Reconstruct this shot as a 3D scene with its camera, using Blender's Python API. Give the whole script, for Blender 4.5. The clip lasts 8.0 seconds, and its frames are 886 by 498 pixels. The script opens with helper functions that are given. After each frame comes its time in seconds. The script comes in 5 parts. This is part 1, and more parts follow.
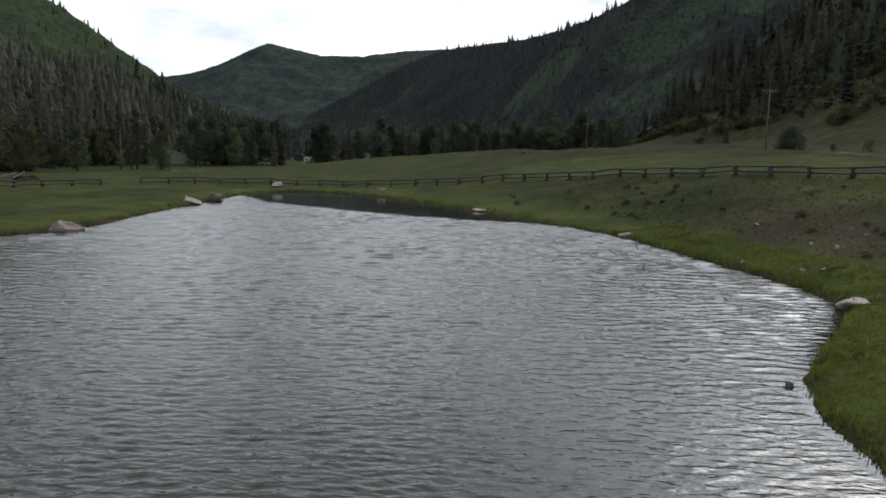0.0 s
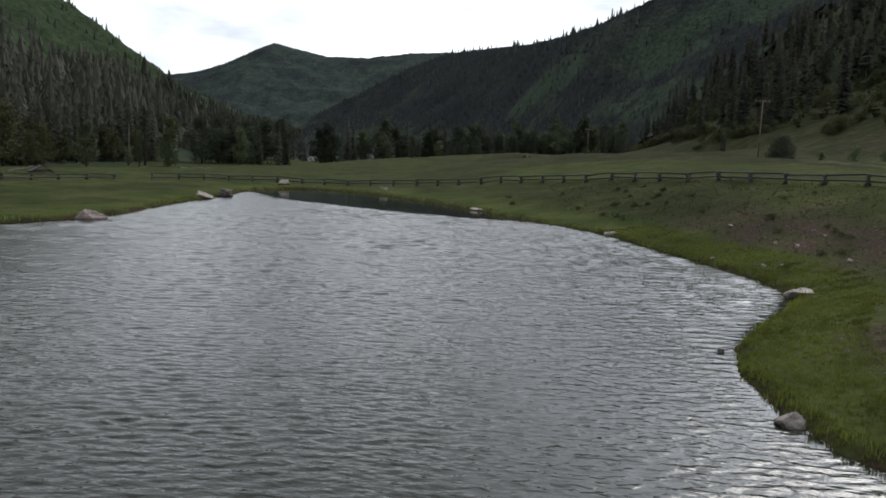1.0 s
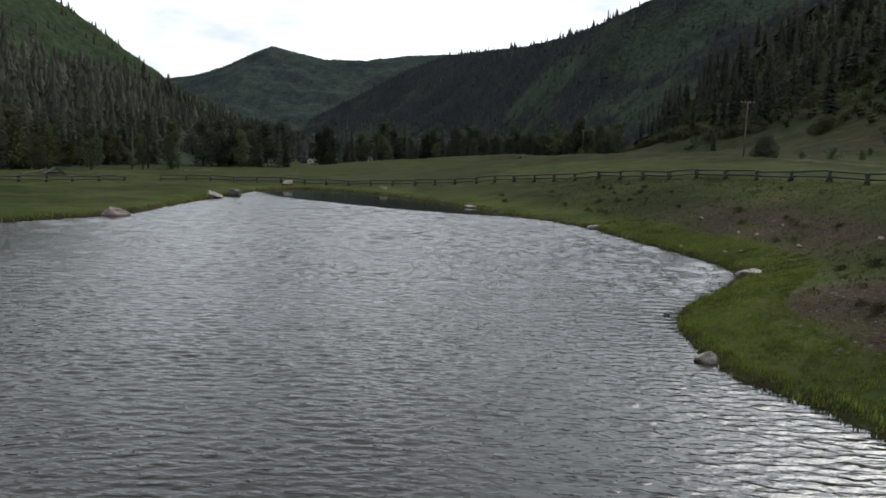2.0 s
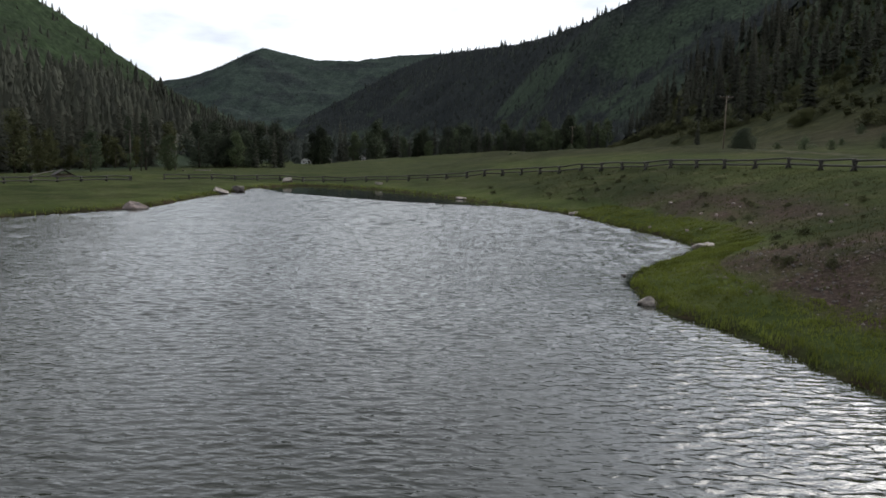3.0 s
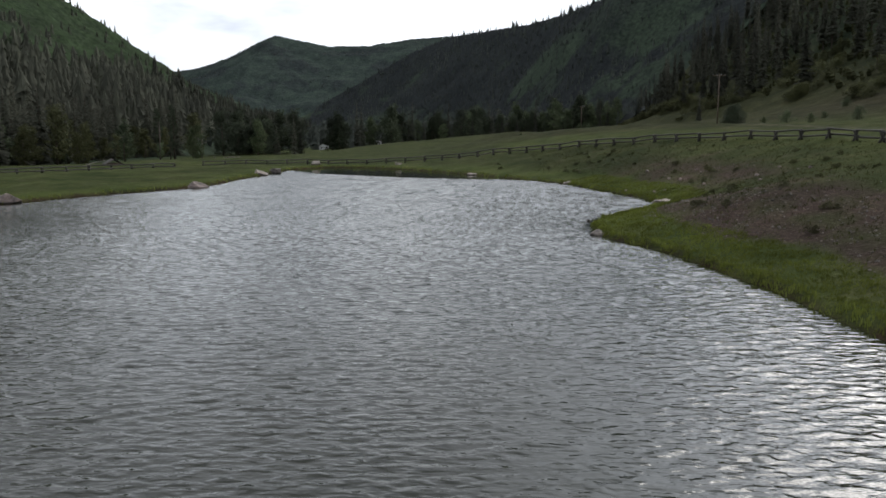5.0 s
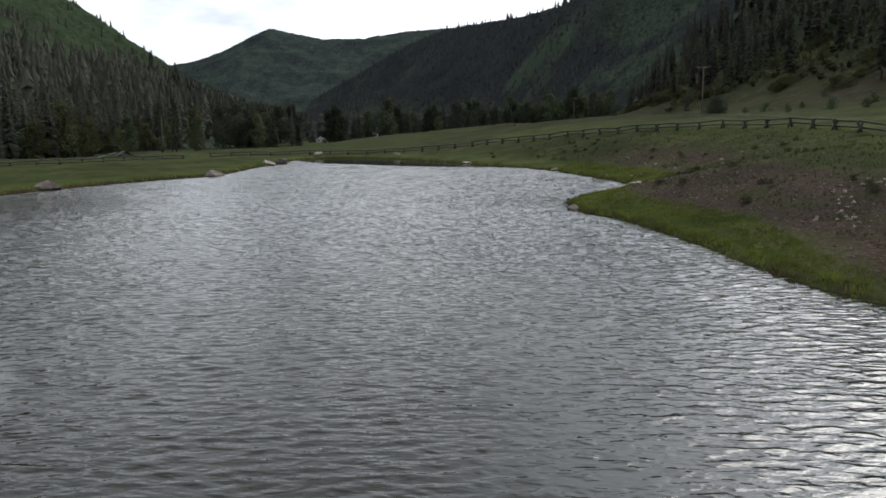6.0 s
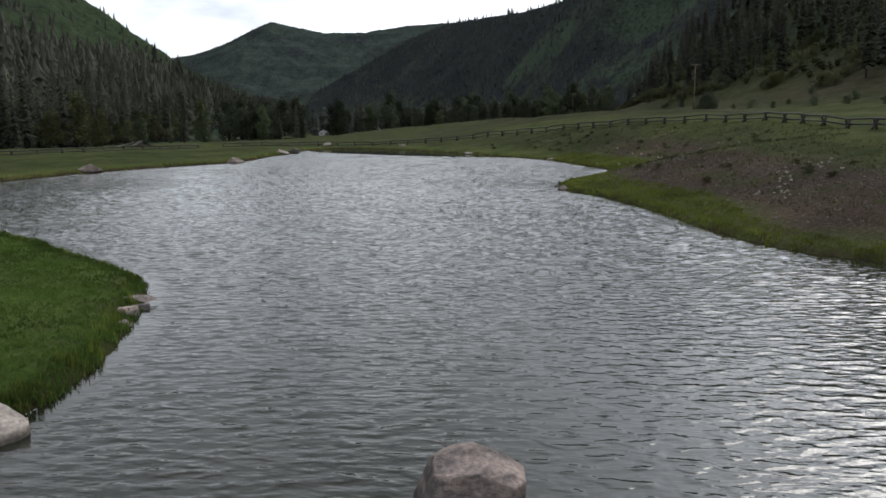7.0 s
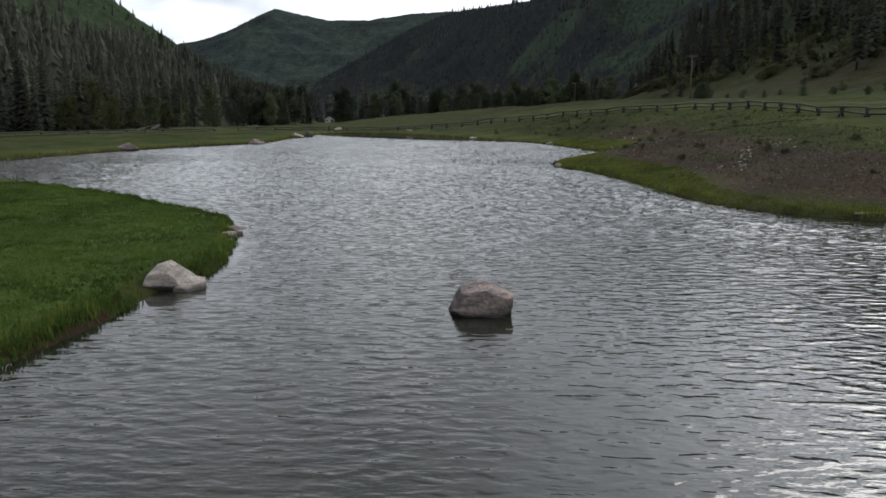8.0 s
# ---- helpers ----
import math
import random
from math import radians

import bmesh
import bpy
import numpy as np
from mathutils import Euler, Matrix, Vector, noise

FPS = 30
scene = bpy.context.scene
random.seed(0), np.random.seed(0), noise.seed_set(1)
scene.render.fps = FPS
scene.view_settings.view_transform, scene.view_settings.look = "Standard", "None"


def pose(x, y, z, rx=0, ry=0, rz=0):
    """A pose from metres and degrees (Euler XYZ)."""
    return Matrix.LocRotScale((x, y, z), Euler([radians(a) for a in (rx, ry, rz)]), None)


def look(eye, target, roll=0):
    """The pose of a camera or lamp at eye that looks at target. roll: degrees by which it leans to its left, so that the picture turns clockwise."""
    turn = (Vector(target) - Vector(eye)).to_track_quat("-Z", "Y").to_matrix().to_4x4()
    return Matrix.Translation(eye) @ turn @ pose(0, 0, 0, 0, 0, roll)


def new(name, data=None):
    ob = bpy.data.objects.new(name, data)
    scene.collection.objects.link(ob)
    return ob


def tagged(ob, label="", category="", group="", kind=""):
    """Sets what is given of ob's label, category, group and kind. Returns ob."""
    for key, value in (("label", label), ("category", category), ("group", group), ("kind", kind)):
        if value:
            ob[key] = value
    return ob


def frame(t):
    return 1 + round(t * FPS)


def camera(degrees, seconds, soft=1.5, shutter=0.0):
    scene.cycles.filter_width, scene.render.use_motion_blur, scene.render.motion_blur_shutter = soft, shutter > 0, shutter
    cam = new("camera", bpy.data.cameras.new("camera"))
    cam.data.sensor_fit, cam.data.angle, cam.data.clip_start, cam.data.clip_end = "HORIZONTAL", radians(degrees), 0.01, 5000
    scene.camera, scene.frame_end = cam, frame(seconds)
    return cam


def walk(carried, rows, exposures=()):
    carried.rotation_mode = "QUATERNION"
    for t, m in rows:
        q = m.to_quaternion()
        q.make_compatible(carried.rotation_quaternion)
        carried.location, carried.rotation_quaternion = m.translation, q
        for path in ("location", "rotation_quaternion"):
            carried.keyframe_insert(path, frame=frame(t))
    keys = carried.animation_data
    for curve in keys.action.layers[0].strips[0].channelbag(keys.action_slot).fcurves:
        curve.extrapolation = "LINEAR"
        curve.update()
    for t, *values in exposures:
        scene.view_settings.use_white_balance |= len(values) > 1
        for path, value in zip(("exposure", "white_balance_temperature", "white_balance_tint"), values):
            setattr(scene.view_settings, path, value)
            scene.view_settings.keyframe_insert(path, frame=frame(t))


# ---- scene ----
cam = camera(60.0, 8.0, soft=1.7)
PATH = [
    (0, (-1.135, 5.473, 6.38), (-1.216, 7.454, 6.12), 1.5),
    (0.5, (-0.866, 3.565, 6.329), (-0.943, 5.547, 6.073), 2.2),
    (1, (-0.537, 1.245, 6.267), (-0.623, 3.227, 6.014), 2.6),
    (2.5, (0.162, -6.961, 5.947), (0.086, -4.978, 5.7), 1.9),
    (3, (0.334, -10.034, 5.716), (0.267, -8.051, 5.466), 1.4),
    (3.5, (0.453, -13.072, 5.722), (0.381, -11.091, 5.459), 0.8),
    (4, (0.684, -16.301, 5.725), (0.594, -14.323, 5.449), 0.3),
    (4.5, (0.926, -19.677, 5.632), (0.815, -17.701, 5.348), -0.0),
    (6, (1.377, -30.547, 5.36), (1.277, -28.574, 5.047), -0.5),
    (6.5, (1.292, -34.388, 5.204), (1.195, -32.416, 4.885), -0.5),
    (7, (1.237, -38.301, 5.021), (1.139, -36.331, 4.695), -0.1),
    (7.5, (1.161, -42.092, 4.765), (1.059, -40.123, 4.428), 0.2),
    (8, (1.124, -46.063, 4.591), (1.021, -44.098, 4.237), 0.4),
]
walk(cam, [(t, look(eye, target, roll)) for t, eye, target, roll in PATH], exposures=[(0, 0.26, 6300, 10), (4, 0.28, 6300, 10), (7, 0.26, 6300, 10), (7.5, 0.22, 6300, 10), (8, 0.16, 6300, 10)])

# ---- light ----
SUN_AZ, SUN_EL = 37.0, 37.0
world = bpy.data.worlds.new("world")
scene.world = world
world.use_nodes = True
wn, wl = world.node_tree.nodes, world.node_tree.links
wn.clear()
w_out = wn.new("ShaderNodeOutputWorld")
w_bg = wn.new("ShaderNodeBackground")
w_bg.inputs["Strength"].default_value = 0.1
w_sky = wn.new("ShaderNodeTexSky")
w_sky.sky_type = "NISHITA"
w_sky.sun_disc = False
w_sky.sun_elevation = radians(SUN_EL)
w_sky.sun_rotation = radians(SUN_AZ)
w_sky.air_density, w_sky.dust_density, w_sky.ozone_density = 1.0, 2.0, 1.0
w_co = wn.new("ShaderNodeTexCoord")
w_map = wn.new("ShaderNodeMapping")
w_map.inputs["Scale"].default_value = (1.0, 1.0, 3.2)
w_no = wn.new("ShaderNodeTexNoise")
w_no.inputs["Scale"].default_value = 2.3
w_no.inputs["Detail"].default_value = 7.0
w_no.inputs["Roughness"].default_value = 0.55
w_ramp = wn.new("ShaderNodeValToRGB")
w_ramp.color_ramp.elements[0].position, w_ramp.color_ramp.elements[0].color = 0.30, (0.0, 0.0, 0.0, 1)
w_ramp.color_ramp.elements[1].position, w_ramp.color_ramp.elements[1].color = 0.46, (1, 1, 1, 1)
w_no2 = wn.new("ShaderNodeTexNoise")
w_no2.inputs["Scale"].default_value = 6.0
w_no2.inputs["Detail"].default_value = 6.0
w_cl = wn.new("ShaderNodeValToRGB")
w_cl.color_ramp.elements[0].position, w_cl.color_ramp.elements[0].color = 0.32, (7.2, 7.65, 8.4, 1)
w_cl.color_ramp.elements[1].position, w_cl.color_ramp.elements[1].color = 0.58, (12.4, 12.8, 13.2, 1)
w_mix = wn.new("ShaderNodeMix")
w_mix.data_type = "RGBA"
wl.new(w_co.outputs["Generated"], w_map.inputs["Vector"])
wl.new(w_map.outputs["Vector"], w_no.inputs["Vector"])
wl.new(w_map.outputs["Vector"], w_no2.inputs["Vector"])
wl.new(w_no.outputs["Fac"], w_ramp.inputs["Fac"])
wl.new(w_no2.outputs["Fac"], w_cl.inputs["Fac"])
wl.new(w_ramp.outputs["Color"], w_mix.inputs["Factor"])
wl.new(w_sky.outputs["Color"], w_mix.inputs["A"])
w_dot = wn.new("ShaderNodeVectorMath")
w_dot.operation = "DOT_PRODUCT"
w_dot.inputs[1].default_value = (math.sin(radians(SUN_AZ)) * math.cos(radians(SUN_EL)), math.cos(radians(SUN_AZ)) * math.cos(radians(SUN_EL)), math.sin(radians(SUN_EL)))
w_near = wn.new("ShaderNodeMapRange")
w_near.inputs["From Min"].default_value, w_near.inputs["From Max"].default_value = 0.0, 1.15
w_near.inputs["To Min"].default_value, w_near.inputs["To Max"].default_value = 0.75, 1.0
w_mul = wn.new("ShaderNodeMix")
w_mul.data_type, w_mul.blend_type = "RGBA", "MULTIPLY"
w_mul.inputs["Factor"].default_value = 1.0
w_veil = wn.new("ShaderNodeMapRange")
w_veil.interpolation_type = "SMOOTHSTEP"
w_veil.inputs["From Min"].default_value, w_veil.inputs["From Max"].default_value = 0.80, 1.0
w_veil.inputs["To Min"].default_value, w_veil.inputs["To Max"].default_value = 0.0, 1.45
w_sum = wn.new("ShaderNodeMath")
wl.new(w_dot.outputs["Value"], w_veil.inputs["Value"])
wl.new(w_near.outputs["Result"], w_sum.inputs[0])
wl.new(w_veil.outputs["Result"], w_sum.inputs[1])
wl.new(w_co.outputs["Generated"], w_dot.inputs[0])
wl.new(w_dot.outputs["Value"], w_near.inputs["Value"])
wl.new(w_cl.outputs["Color"], w_mul.inputs["A"])
w_sep = wn.new("ShaderNodeSeparateXYZ")
w_high = wn.new("ShaderNodeMapRange")
w_high.interpolation_type = "SMOOTHSTEP"
w_high.inputs["From Min"].default_value, w_high.inputs["From Max"].default_value = 0.15, 0.8
w_high.inputs["To Min"].default_value, w_high.inputs["To Max"].default_value = 1.02, 0.64
w_thick = wn.new("ShaderNodeMath")
w_thick.operation = "MULTIPLY"
wl.new(w_co.outputs["Generated"], w_sep.inputs[0])
wl.new(w_sep.outputs["Z"], w_high.inputs["Value"])
wl.new(w_sum.outputs[0], w_thick.inputs[0])
wl.new(w_high.outputs["Result"], w_thick.inputs[1])
wl.new(w_thick.outputs[0], w_mul.inputs["B"])
wl.new(w_mul.outputs["Result"], w_mix.inputs["B"])
wl.new(w_mix.outputs["Result"], w_bg.inputs["Color"])
wl.new(w_bg.outputs["Background"], w_out.inputs["Surface"])

sun = new("sun", bpy.data.lights.new("sun", "SUN"))
sun.data.energy, sun.data.angle, sun.data.color = 1.2, radians(26.0), (1.0, 0.95, 0.87)
sun_dir = Vector((math.sin(radians(SUN_AZ)) * math.cos(radians(SUN_EL)), math.cos(radians(SUN_AZ)) * math.cos(radians(SUN_EL)), math.sin(radians(SUN_EL))))
sun.matrix_world = look(sun_dir * 400, (0, 0, 0))


# ---- materials ----
def mat(name, rough=0.8, metal=0.0, spec=0.3):
    m = bpy.data.materials.new(name)
    m.use_nodes = True
    b = m.node_tree.nodes["Principled BSDF"]
    b.inputs["Roughness"].default_value, b.inputs["Metallic"].default_value = rough, metal
    b.inputs["Specular IOR Level"].default_value = spec
    return m, m.node_tree.nodes, m.node_tree.links, b


def tex(n, l, scale, detail=4.0, rough=0.55, coords=None, kind="ShaderNodeTexNoise"):
    t = n.new(kind)
    t.inputs["Scale"].default_value = scale
    if "Detail" in t.inputs:
        t.inputs["Detail"].default_value = detail
    if "Roughness" in t.inputs:
        t.inputs["Roughness"].default_value = rough
    if coords is not None:
        l.new(coords, t.inputs["Vector"])
    return t


def ramp(n, l, fac, stops):
    r = n.new("ShaderNodeValToRGB")
    e = r.color_ramp.elements
    while len(e) < len(stops):
        e.new(0.5)
    for s, (p, c) in zip(e, stops):
        s.position, s.color = p, (*c, 1)
    l.new(fac, r.inputs["Fac"])
    return r


def blend(n, l, fac, a, b, mode="MIX"):
    x = n.new("ShaderNodeMix")
    x.data_type, x.blend_type = "RGBA", mode
    for src, key in ((fac, "Factor"), (a, "A"), (b, "B")):
        if isinstance(src, (int, float)):
            x.inputs[key].default_value = src
        elif isinstance(src, tuple):
            x.inputs[key].default_value = (*src, 1)
        else:
            l.new(src, x.inputs[key])
    return x.outputs["Result"]


def bump(n, l, b, height, strength, distance):
    k = n.new("ShaderNodeBump")
    k.inputs["Strength"].default_value, k.inputs["Distance"].default_value = strength, distance
    l.new(height, k.inputs["Height"])
    l.new(k.outputs["Normal"], b.inputs["Normal"])
    return k


def plain(name, dark, light, scale=3.0, rough=0.85, relief=0.02, varied=0.25, spec=0.3, stretch=(1, 1, 1)):
    """A mottled surface: two noise scales between two colours, with a touch of variation from piece to piece."""
    m, n, l, b = mat(name, rough, spec=spec)
    co = n.new("ShaderNodeTexCoord")
    mp = n.new("ShaderNodeMapping")
    mp.inputs["Scale"].default_value = stretch
    l.new(co.outputs["Object"], mp.inputs["Vector"])
    t1 = tex(n, l, scale, 6, 0.6, mp.outputs["Vector"])
    t2 = tex(n, l, scale * 6, 4, 0.6, mp.outputs["Vector"])
    mid = tuple((p + q) / 2 for p, q in zip(dark, light))
    c1 = ramp(n, l, t1.outputs["Fac"], [(0.32, dark), (0.5, mid), (0.68, light)])
    c2 = ramp(n, l, t2.outputs["Fac"], [(0.35, (0.72, 0.72, 0.72)), (0.65, (1.15, 1.15, 1.15))])
    col = blend(n, l, 1.0, c1.outputs["Color"], c2.outputs["Color"], "MULTIPLY")
    info = n.new("ShaderNodeObjectInfo")
    hv = n.new("ShaderNodeHueSaturation")
    mr = n.new("ShaderNodeMapRange")
    mr.inputs["To Min"].default_value, mr.inputs["To Max"].default_value = 1 - varied, 1 + varied
    l.new(info.outputs["Random"], mr.inputs["Value"])
    l.new(mr.outputs["Result"], hv.inputs["Value"])
    l.new(col, hv.inputs["Color"])
    l.new(hv.outputs["Color"], b.inputs["Base Color"])
    if relief:
        bump(n, l, b, t2.outputs["Fac"], 0.6, relief)
    return m


def leafy(name, dark, light, glow=0.35, patch=0.01, varied=0.3):
    """Foliage: colour by clump and by tree, slightly see-through against the light."""
    m, n, l, b = mat(name, 0.85, spec=0.04)
    geo = n.new("ShaderNodeNewGeometry")
    info = n.new("ShaderNodeObjectInfo")
    isl = ramp(n, l, geo.outputs["Random Per Island"], [(0.0, dark), (1.0, light)])
    t = tex(n, l, patch, 4, 0.6, geo.outputs["Position"])
    pc = ramp(n, l, t.outputs["Fac"], [(0.35, (0.6, 0.62, 0.6)), (0.65, (1.3, 1.35, 1.2))])
    col = blend(n, l, 1.0, isl.outputs["Color"], pc.outputs["Color"], "MULTIPLY")
    hv = n.new("ShaderNodeHueSaturation")
    mr = n.new("ShaderNodeMapRange")
    mr.inputs["To Min"].default_value, mr.inputs["To Max"].default_value = 1 - varied, 1 + varied
    l.new(info.outputs["Random"], mr.inputs["Value"])
    l.new(mr.outputs["Result"], hv.inputs["Value"])
    l.new(col, hv.inputs["Color"])
    l.new(hv.outputs["Color"], b.inputs["Base Color"])
    tr = n.new("ShaderNodeBsdfTranslucent")
    l.new(hv.outputs["Color"], tr.inputs["Color"])
    mx = n.new("ShaderNodeMixShader")
    mx.inputs["Fac"].default_value = glow
    l.new(b.outputs["BSDF"], mx.inputs[1])
    l.new(tr.outputs["BSDF"], mx.inputs[2])
    l.new(mx.outputs["Shader"], n["Material Output"].inputs["Surface"])
    return m


def ground_material():
    """Meadow grass, a lush strip by the water, bare reddish soil, dry slope grass and forest floor, by the mesh's own layers."""
    m, n, l, b = mat("meadow", 1.0, spec=0.02)
    geo = n.new("ShaderNodeNewGeometry")
    pos = geo.outputs["Position"]

    def layer(name):
        a = n.new("ShaderNodeAttribute")
        a.attribute_name = name
        return a.outputs["Fac"]

    big = tex(n, l, 0.035, 5, 0.6, pos)
    mid = tex(n, l, 0.4, 6, 0.65, pos)
    fine = tex(n, l, 5.0, 6, 0.7, pos)
    field = ramp(n, l, big.outputs["Fac"], [(0.3, (0.035, 0.048, 0.020)), (0.5, (0.045, 0.058, 0.025)), (0.7, (0.059, 0.067, 0.032))])
    tuft = ramp(n, l, mid.outputs["Fac"], [(0.3, (0.66, 0.70, 0.62)), (0.7, (1.25, 1.22, 1.15))])
    blade = ramp(n, l, fine.outputs["Fac"], [(0.3, (0.62, 0.62, 0.6)), (0.7, (1.32, 1.3, 1.25))])
    g = blend(n, l, 1.0, field.outputs["Color"], tuft.outputs["Color"], "MULTIPLY")
    lush = ramp(n, l, mid.outputs["Fac"], [(0.3, (0.047, 0.063, 0.019)), (0.7, (0.080, 0.099, 0.030))])
    spit = ramp(n, l, mid.outputs["Fac"], [(0.3, (0.046, 0.074, 0.018)), (0.7, (0.062, 0.094, 0.024))])
    dry = ramp(n, l, mid.outputs["Fac"], [(0.3, (0.019, 0.020, 0.012)), (0.5, (0.025, 0.026, 0.015)), (0.72, (0.037, 0.033, 0.023))])
    soil = ramp(n, l, fine.outputs["Fac"], [(0.25, (0.026, 0.018, 0.016)), (0.55, (0.060, 0.043, 0.038)), (0.75, (0.120, 0.092, 0.082))])
    floor = ramp(n, l, mid.outputs["Fac"], [(0.3, (0.026, 0.038, 0.027)), (0.7, (0.044, 0.058, 0.039))])

    def broken(a, width=0.35):
        """The layer with a ragged, weedy edge."""
        s = n.new("ShaderNodeMath")
        s.operation = "MULTIPLY_ADD"
        l.new(mid.outputs["Fac"], s.inputs[0])
        s.inputs[1].default_value = 1.6
        l.new(a, s.inputs[2])
        r = n.new("ShaderNodeMapRange")
        r.inputs["From Min"].default_value, r.inputs["From Max"].default_value = 1.3 - width, 1.3 + width
        l.new(s.outputs[0], r.inputs["Value"])
        return r.outputs["Result"]

    g = blend(n, l, broken(layer("dry"), 0.8), g, dry.outputs["Color"])
    g = blend(n, l, broken(layer("lush"), 0.9), g, lush.outputs["Color"])
    g = blend(n, l, layer("spit"), g, spit.outputs["Color"])
    g = blend(n, l, broken(layer("soil"), 0.55), g, soil.outputs["Color"])
    g = blend(n, l, layer("wood"), g, floor.outputs["Color"])
    g = blend(n, l, broken(layer("track"), 0.3), g, (0.11, 0.10, 0.085))
    g = blend(n, l, layer("mud"), g, (0.035, 0.026, 0.018))
    drift = tex(n, l, 0.11, 3, 0.6, pos)
    swathe = ramp(n, l, drift.outputs["Fac"], [(0.36, (0.72, 0.76, 0.74)), (0.64, (1.22, 1.18, 1.12))])
    g = blend(n, l, 1.0, g, swathe.outputs["Color"], "MULTIPLY")
    g = blend(n, l, 1.0, g, blade.outputs["Color"], "MULTIPLY")
    l.new(g, b.inputs["Base Color"])
    add = n.new("ShaderNodeMath")
    add.operation = "MULTIPLY_ADD"
    l.new(mid.outputs["Fac"], add.inputs[0])
    add.inputs[1].default_value = 1.5
    l.new(fine.outputs["Fac"], add.inputs[2])
    bump(n, l, b, add.outputs[0], 0.7, 0.16)
    return m


def water_material():
    m, n, l, b = mat("pond_water", 0.045, spec=0.5)
    b.inputs["IOR"].default_value = 1.33
    geo = n.new("ShaderNodeNewGeometry")
    deep = tex(n, l, 0.05, 3, 0.5, geo.outputs["Position"])
    c = ramp(n, l, deep.outputs["Fac"], [(0.3, (0.014, 0.0155, 0.0105)), (0.7, (0.021, 0.0225, 0.0155))])
    l.new(c.outputs["Color"], b.inputs["Base Color"])
    mp = n.new("ShaderNodeMapping")
    mp.inputs["Scale"].default_value = (0.5, 1.35, 1.0)
    l.new(geo.outputs["Position"], mp.inputs["Vector"])
    fine = tex(n, l, 4.6, 2.5, 0.55, mp.outputs["Vector"])
    at = n.new("ShaderNodeAttribute")
    at.attribute_name = "ruffle"
    k = bump(n, l, b, fine.outputs["Fac"], 0.7, 0.032)
    l.new(at.outputs["Fac"], k.inputs["Strength"])
    mp2 = n.new("ShaderNodeMapping")
    mp2.inputs["Scale"].default_value = (0.62, 1.25, 1.0)
    mp2.inputs["Rotation"].default_value = (0, 0, radians(6))
    l.new(geo.outputs["Position"], mp2.inputs["Vector"])
    lap = tex(n, l, 2.9, 1.0, 0.45, mp2.outputs["Vector"])
    crest = ramp(n, l, lap.outputs["Fac"], [(0.44, (0, 0, 0)), (0.52, (0.08, 0.08, 0.08)), (0.62, (0.85, 0.85, 0.85)), (0.70, (1, 1, 1))])
    crest.color_ramp.interpolation = "B_SPLINE"
    at2 = n.new("ShaderNodeAttribute")
    at2.attribute_name = "wavelet"
    k2 = n.new("ShaderNodeBump")
    k2.inputs["Distance"].default_value = 0.024
    l.new(at2.outputs["Fac"], k2.inputs["Strength"])
    l.new(crest.outputs["Color"], k2.inputs["Height"])
    l.new(k.outputs["Normal"], k2.inputs["Normal"])
    l.new(k2.outputs["Normal"], b.inputs["Normal"])
    at3 = n.new("ShaderNodeAttribute")
    at3.attribute_name = "breeze"
    gloss = n.new("ShaderNodeMapRange")
    gloss.inputs["To Min"].default_value, gloss.inputs["To Max"].default_value = 0.03, 0.16
    l.new(at3.outputs["Fac"], gloss.inputs["Value"])
    l.new(gloss.outputs["Result"], b.inputs["Roughness"])
    return m


def canopy_material(name, conifer, aspen):
    """A closed canopy seen from far off: conifer and aspen drifts, mottled crown by crown."""
    m, n, l, b = mat(name, 1.0, spec=0.02)
    geo = n.new("ShaderNodeNewGeometry")
    share = n.new("ShaderNodeAttribute")
    share.attribute_name = "aspen"
    crowns = tex(n, l, 0.22, 3, 0.6, geo.outputs["Position"])
    stands = tex(n, l, 0.028, 4, 0.6, geo.outputs["Position"])
    edge = n.new("ShaderNodeMath")
    edge.operation = "MULTIPLY_ADD"
    l.new(stands.outputs["Fac"], edge.inputs[0])
    edge.inputs[1].default_value = 1.2
    l.new(share.outputs["Fac"], edge.inputs[2])
    mr = n.new("ShaderNodeMapRange")
    mr.inputs["From Min"].default_value, mr.inputs["From Max"].default_value = 0.75, 1.45
    l.new(edge.outputs[0], mr.inputs["Value"])
    c = blend(n, l, mr.outputs["Result"], conifer, aspen)
    k = ramp(n, l, crowns.outputs["Fac"], [(0.3, (0.55, 0.57, 0.58)), (0.7, (1.42, 1.42, 1.38))])
    w = ramp(n, l, stands.outputs["Fac"], [(0.3, (0.82, 0.82, 0.84)), (0.7, (1.18, 1.18, 1.14))])
    c = blend(n, l, 1.0, c, k.outputs["Color"], "MULTIPLY")
    c = blend(n, l, 1.0, c, w.outputs["Color"], "MULTIPLY")
    l.new(c, b.inputs["Base Color"])
    bump(n, l, b, crowns.outputs["Fac"], 0.8, 1.6)
    return m


MEADOW = ground_material()
WATER = water_material()
NEEDLES = leafy("spruce_needles", (0.069, 0.069, 0.058), (0.086, 0.085, 0.071), 0.3, 0.02)
LEAVES = leafy("cottonwood_leaves", (0.068, 0.084, 0.053), (0.115, 0.134, 0.082), 0.35, 0.05)
SAGE = leafy("willow_leaves", (0.058, 0.060, 0.032), (0.098, 0.098, 0.053), 0.3, 0.05)
GRASS = leafy("bank_grass", (0.100, 0.114, 0.026), (0.116, 0.129, 0.032), 0.45, 0.3)
SPIT_GRASS = leafy("spit_grass", (0.066, 0.104, 0.025), (0.078, 0.118, 0.029), 0.45, 0.3)
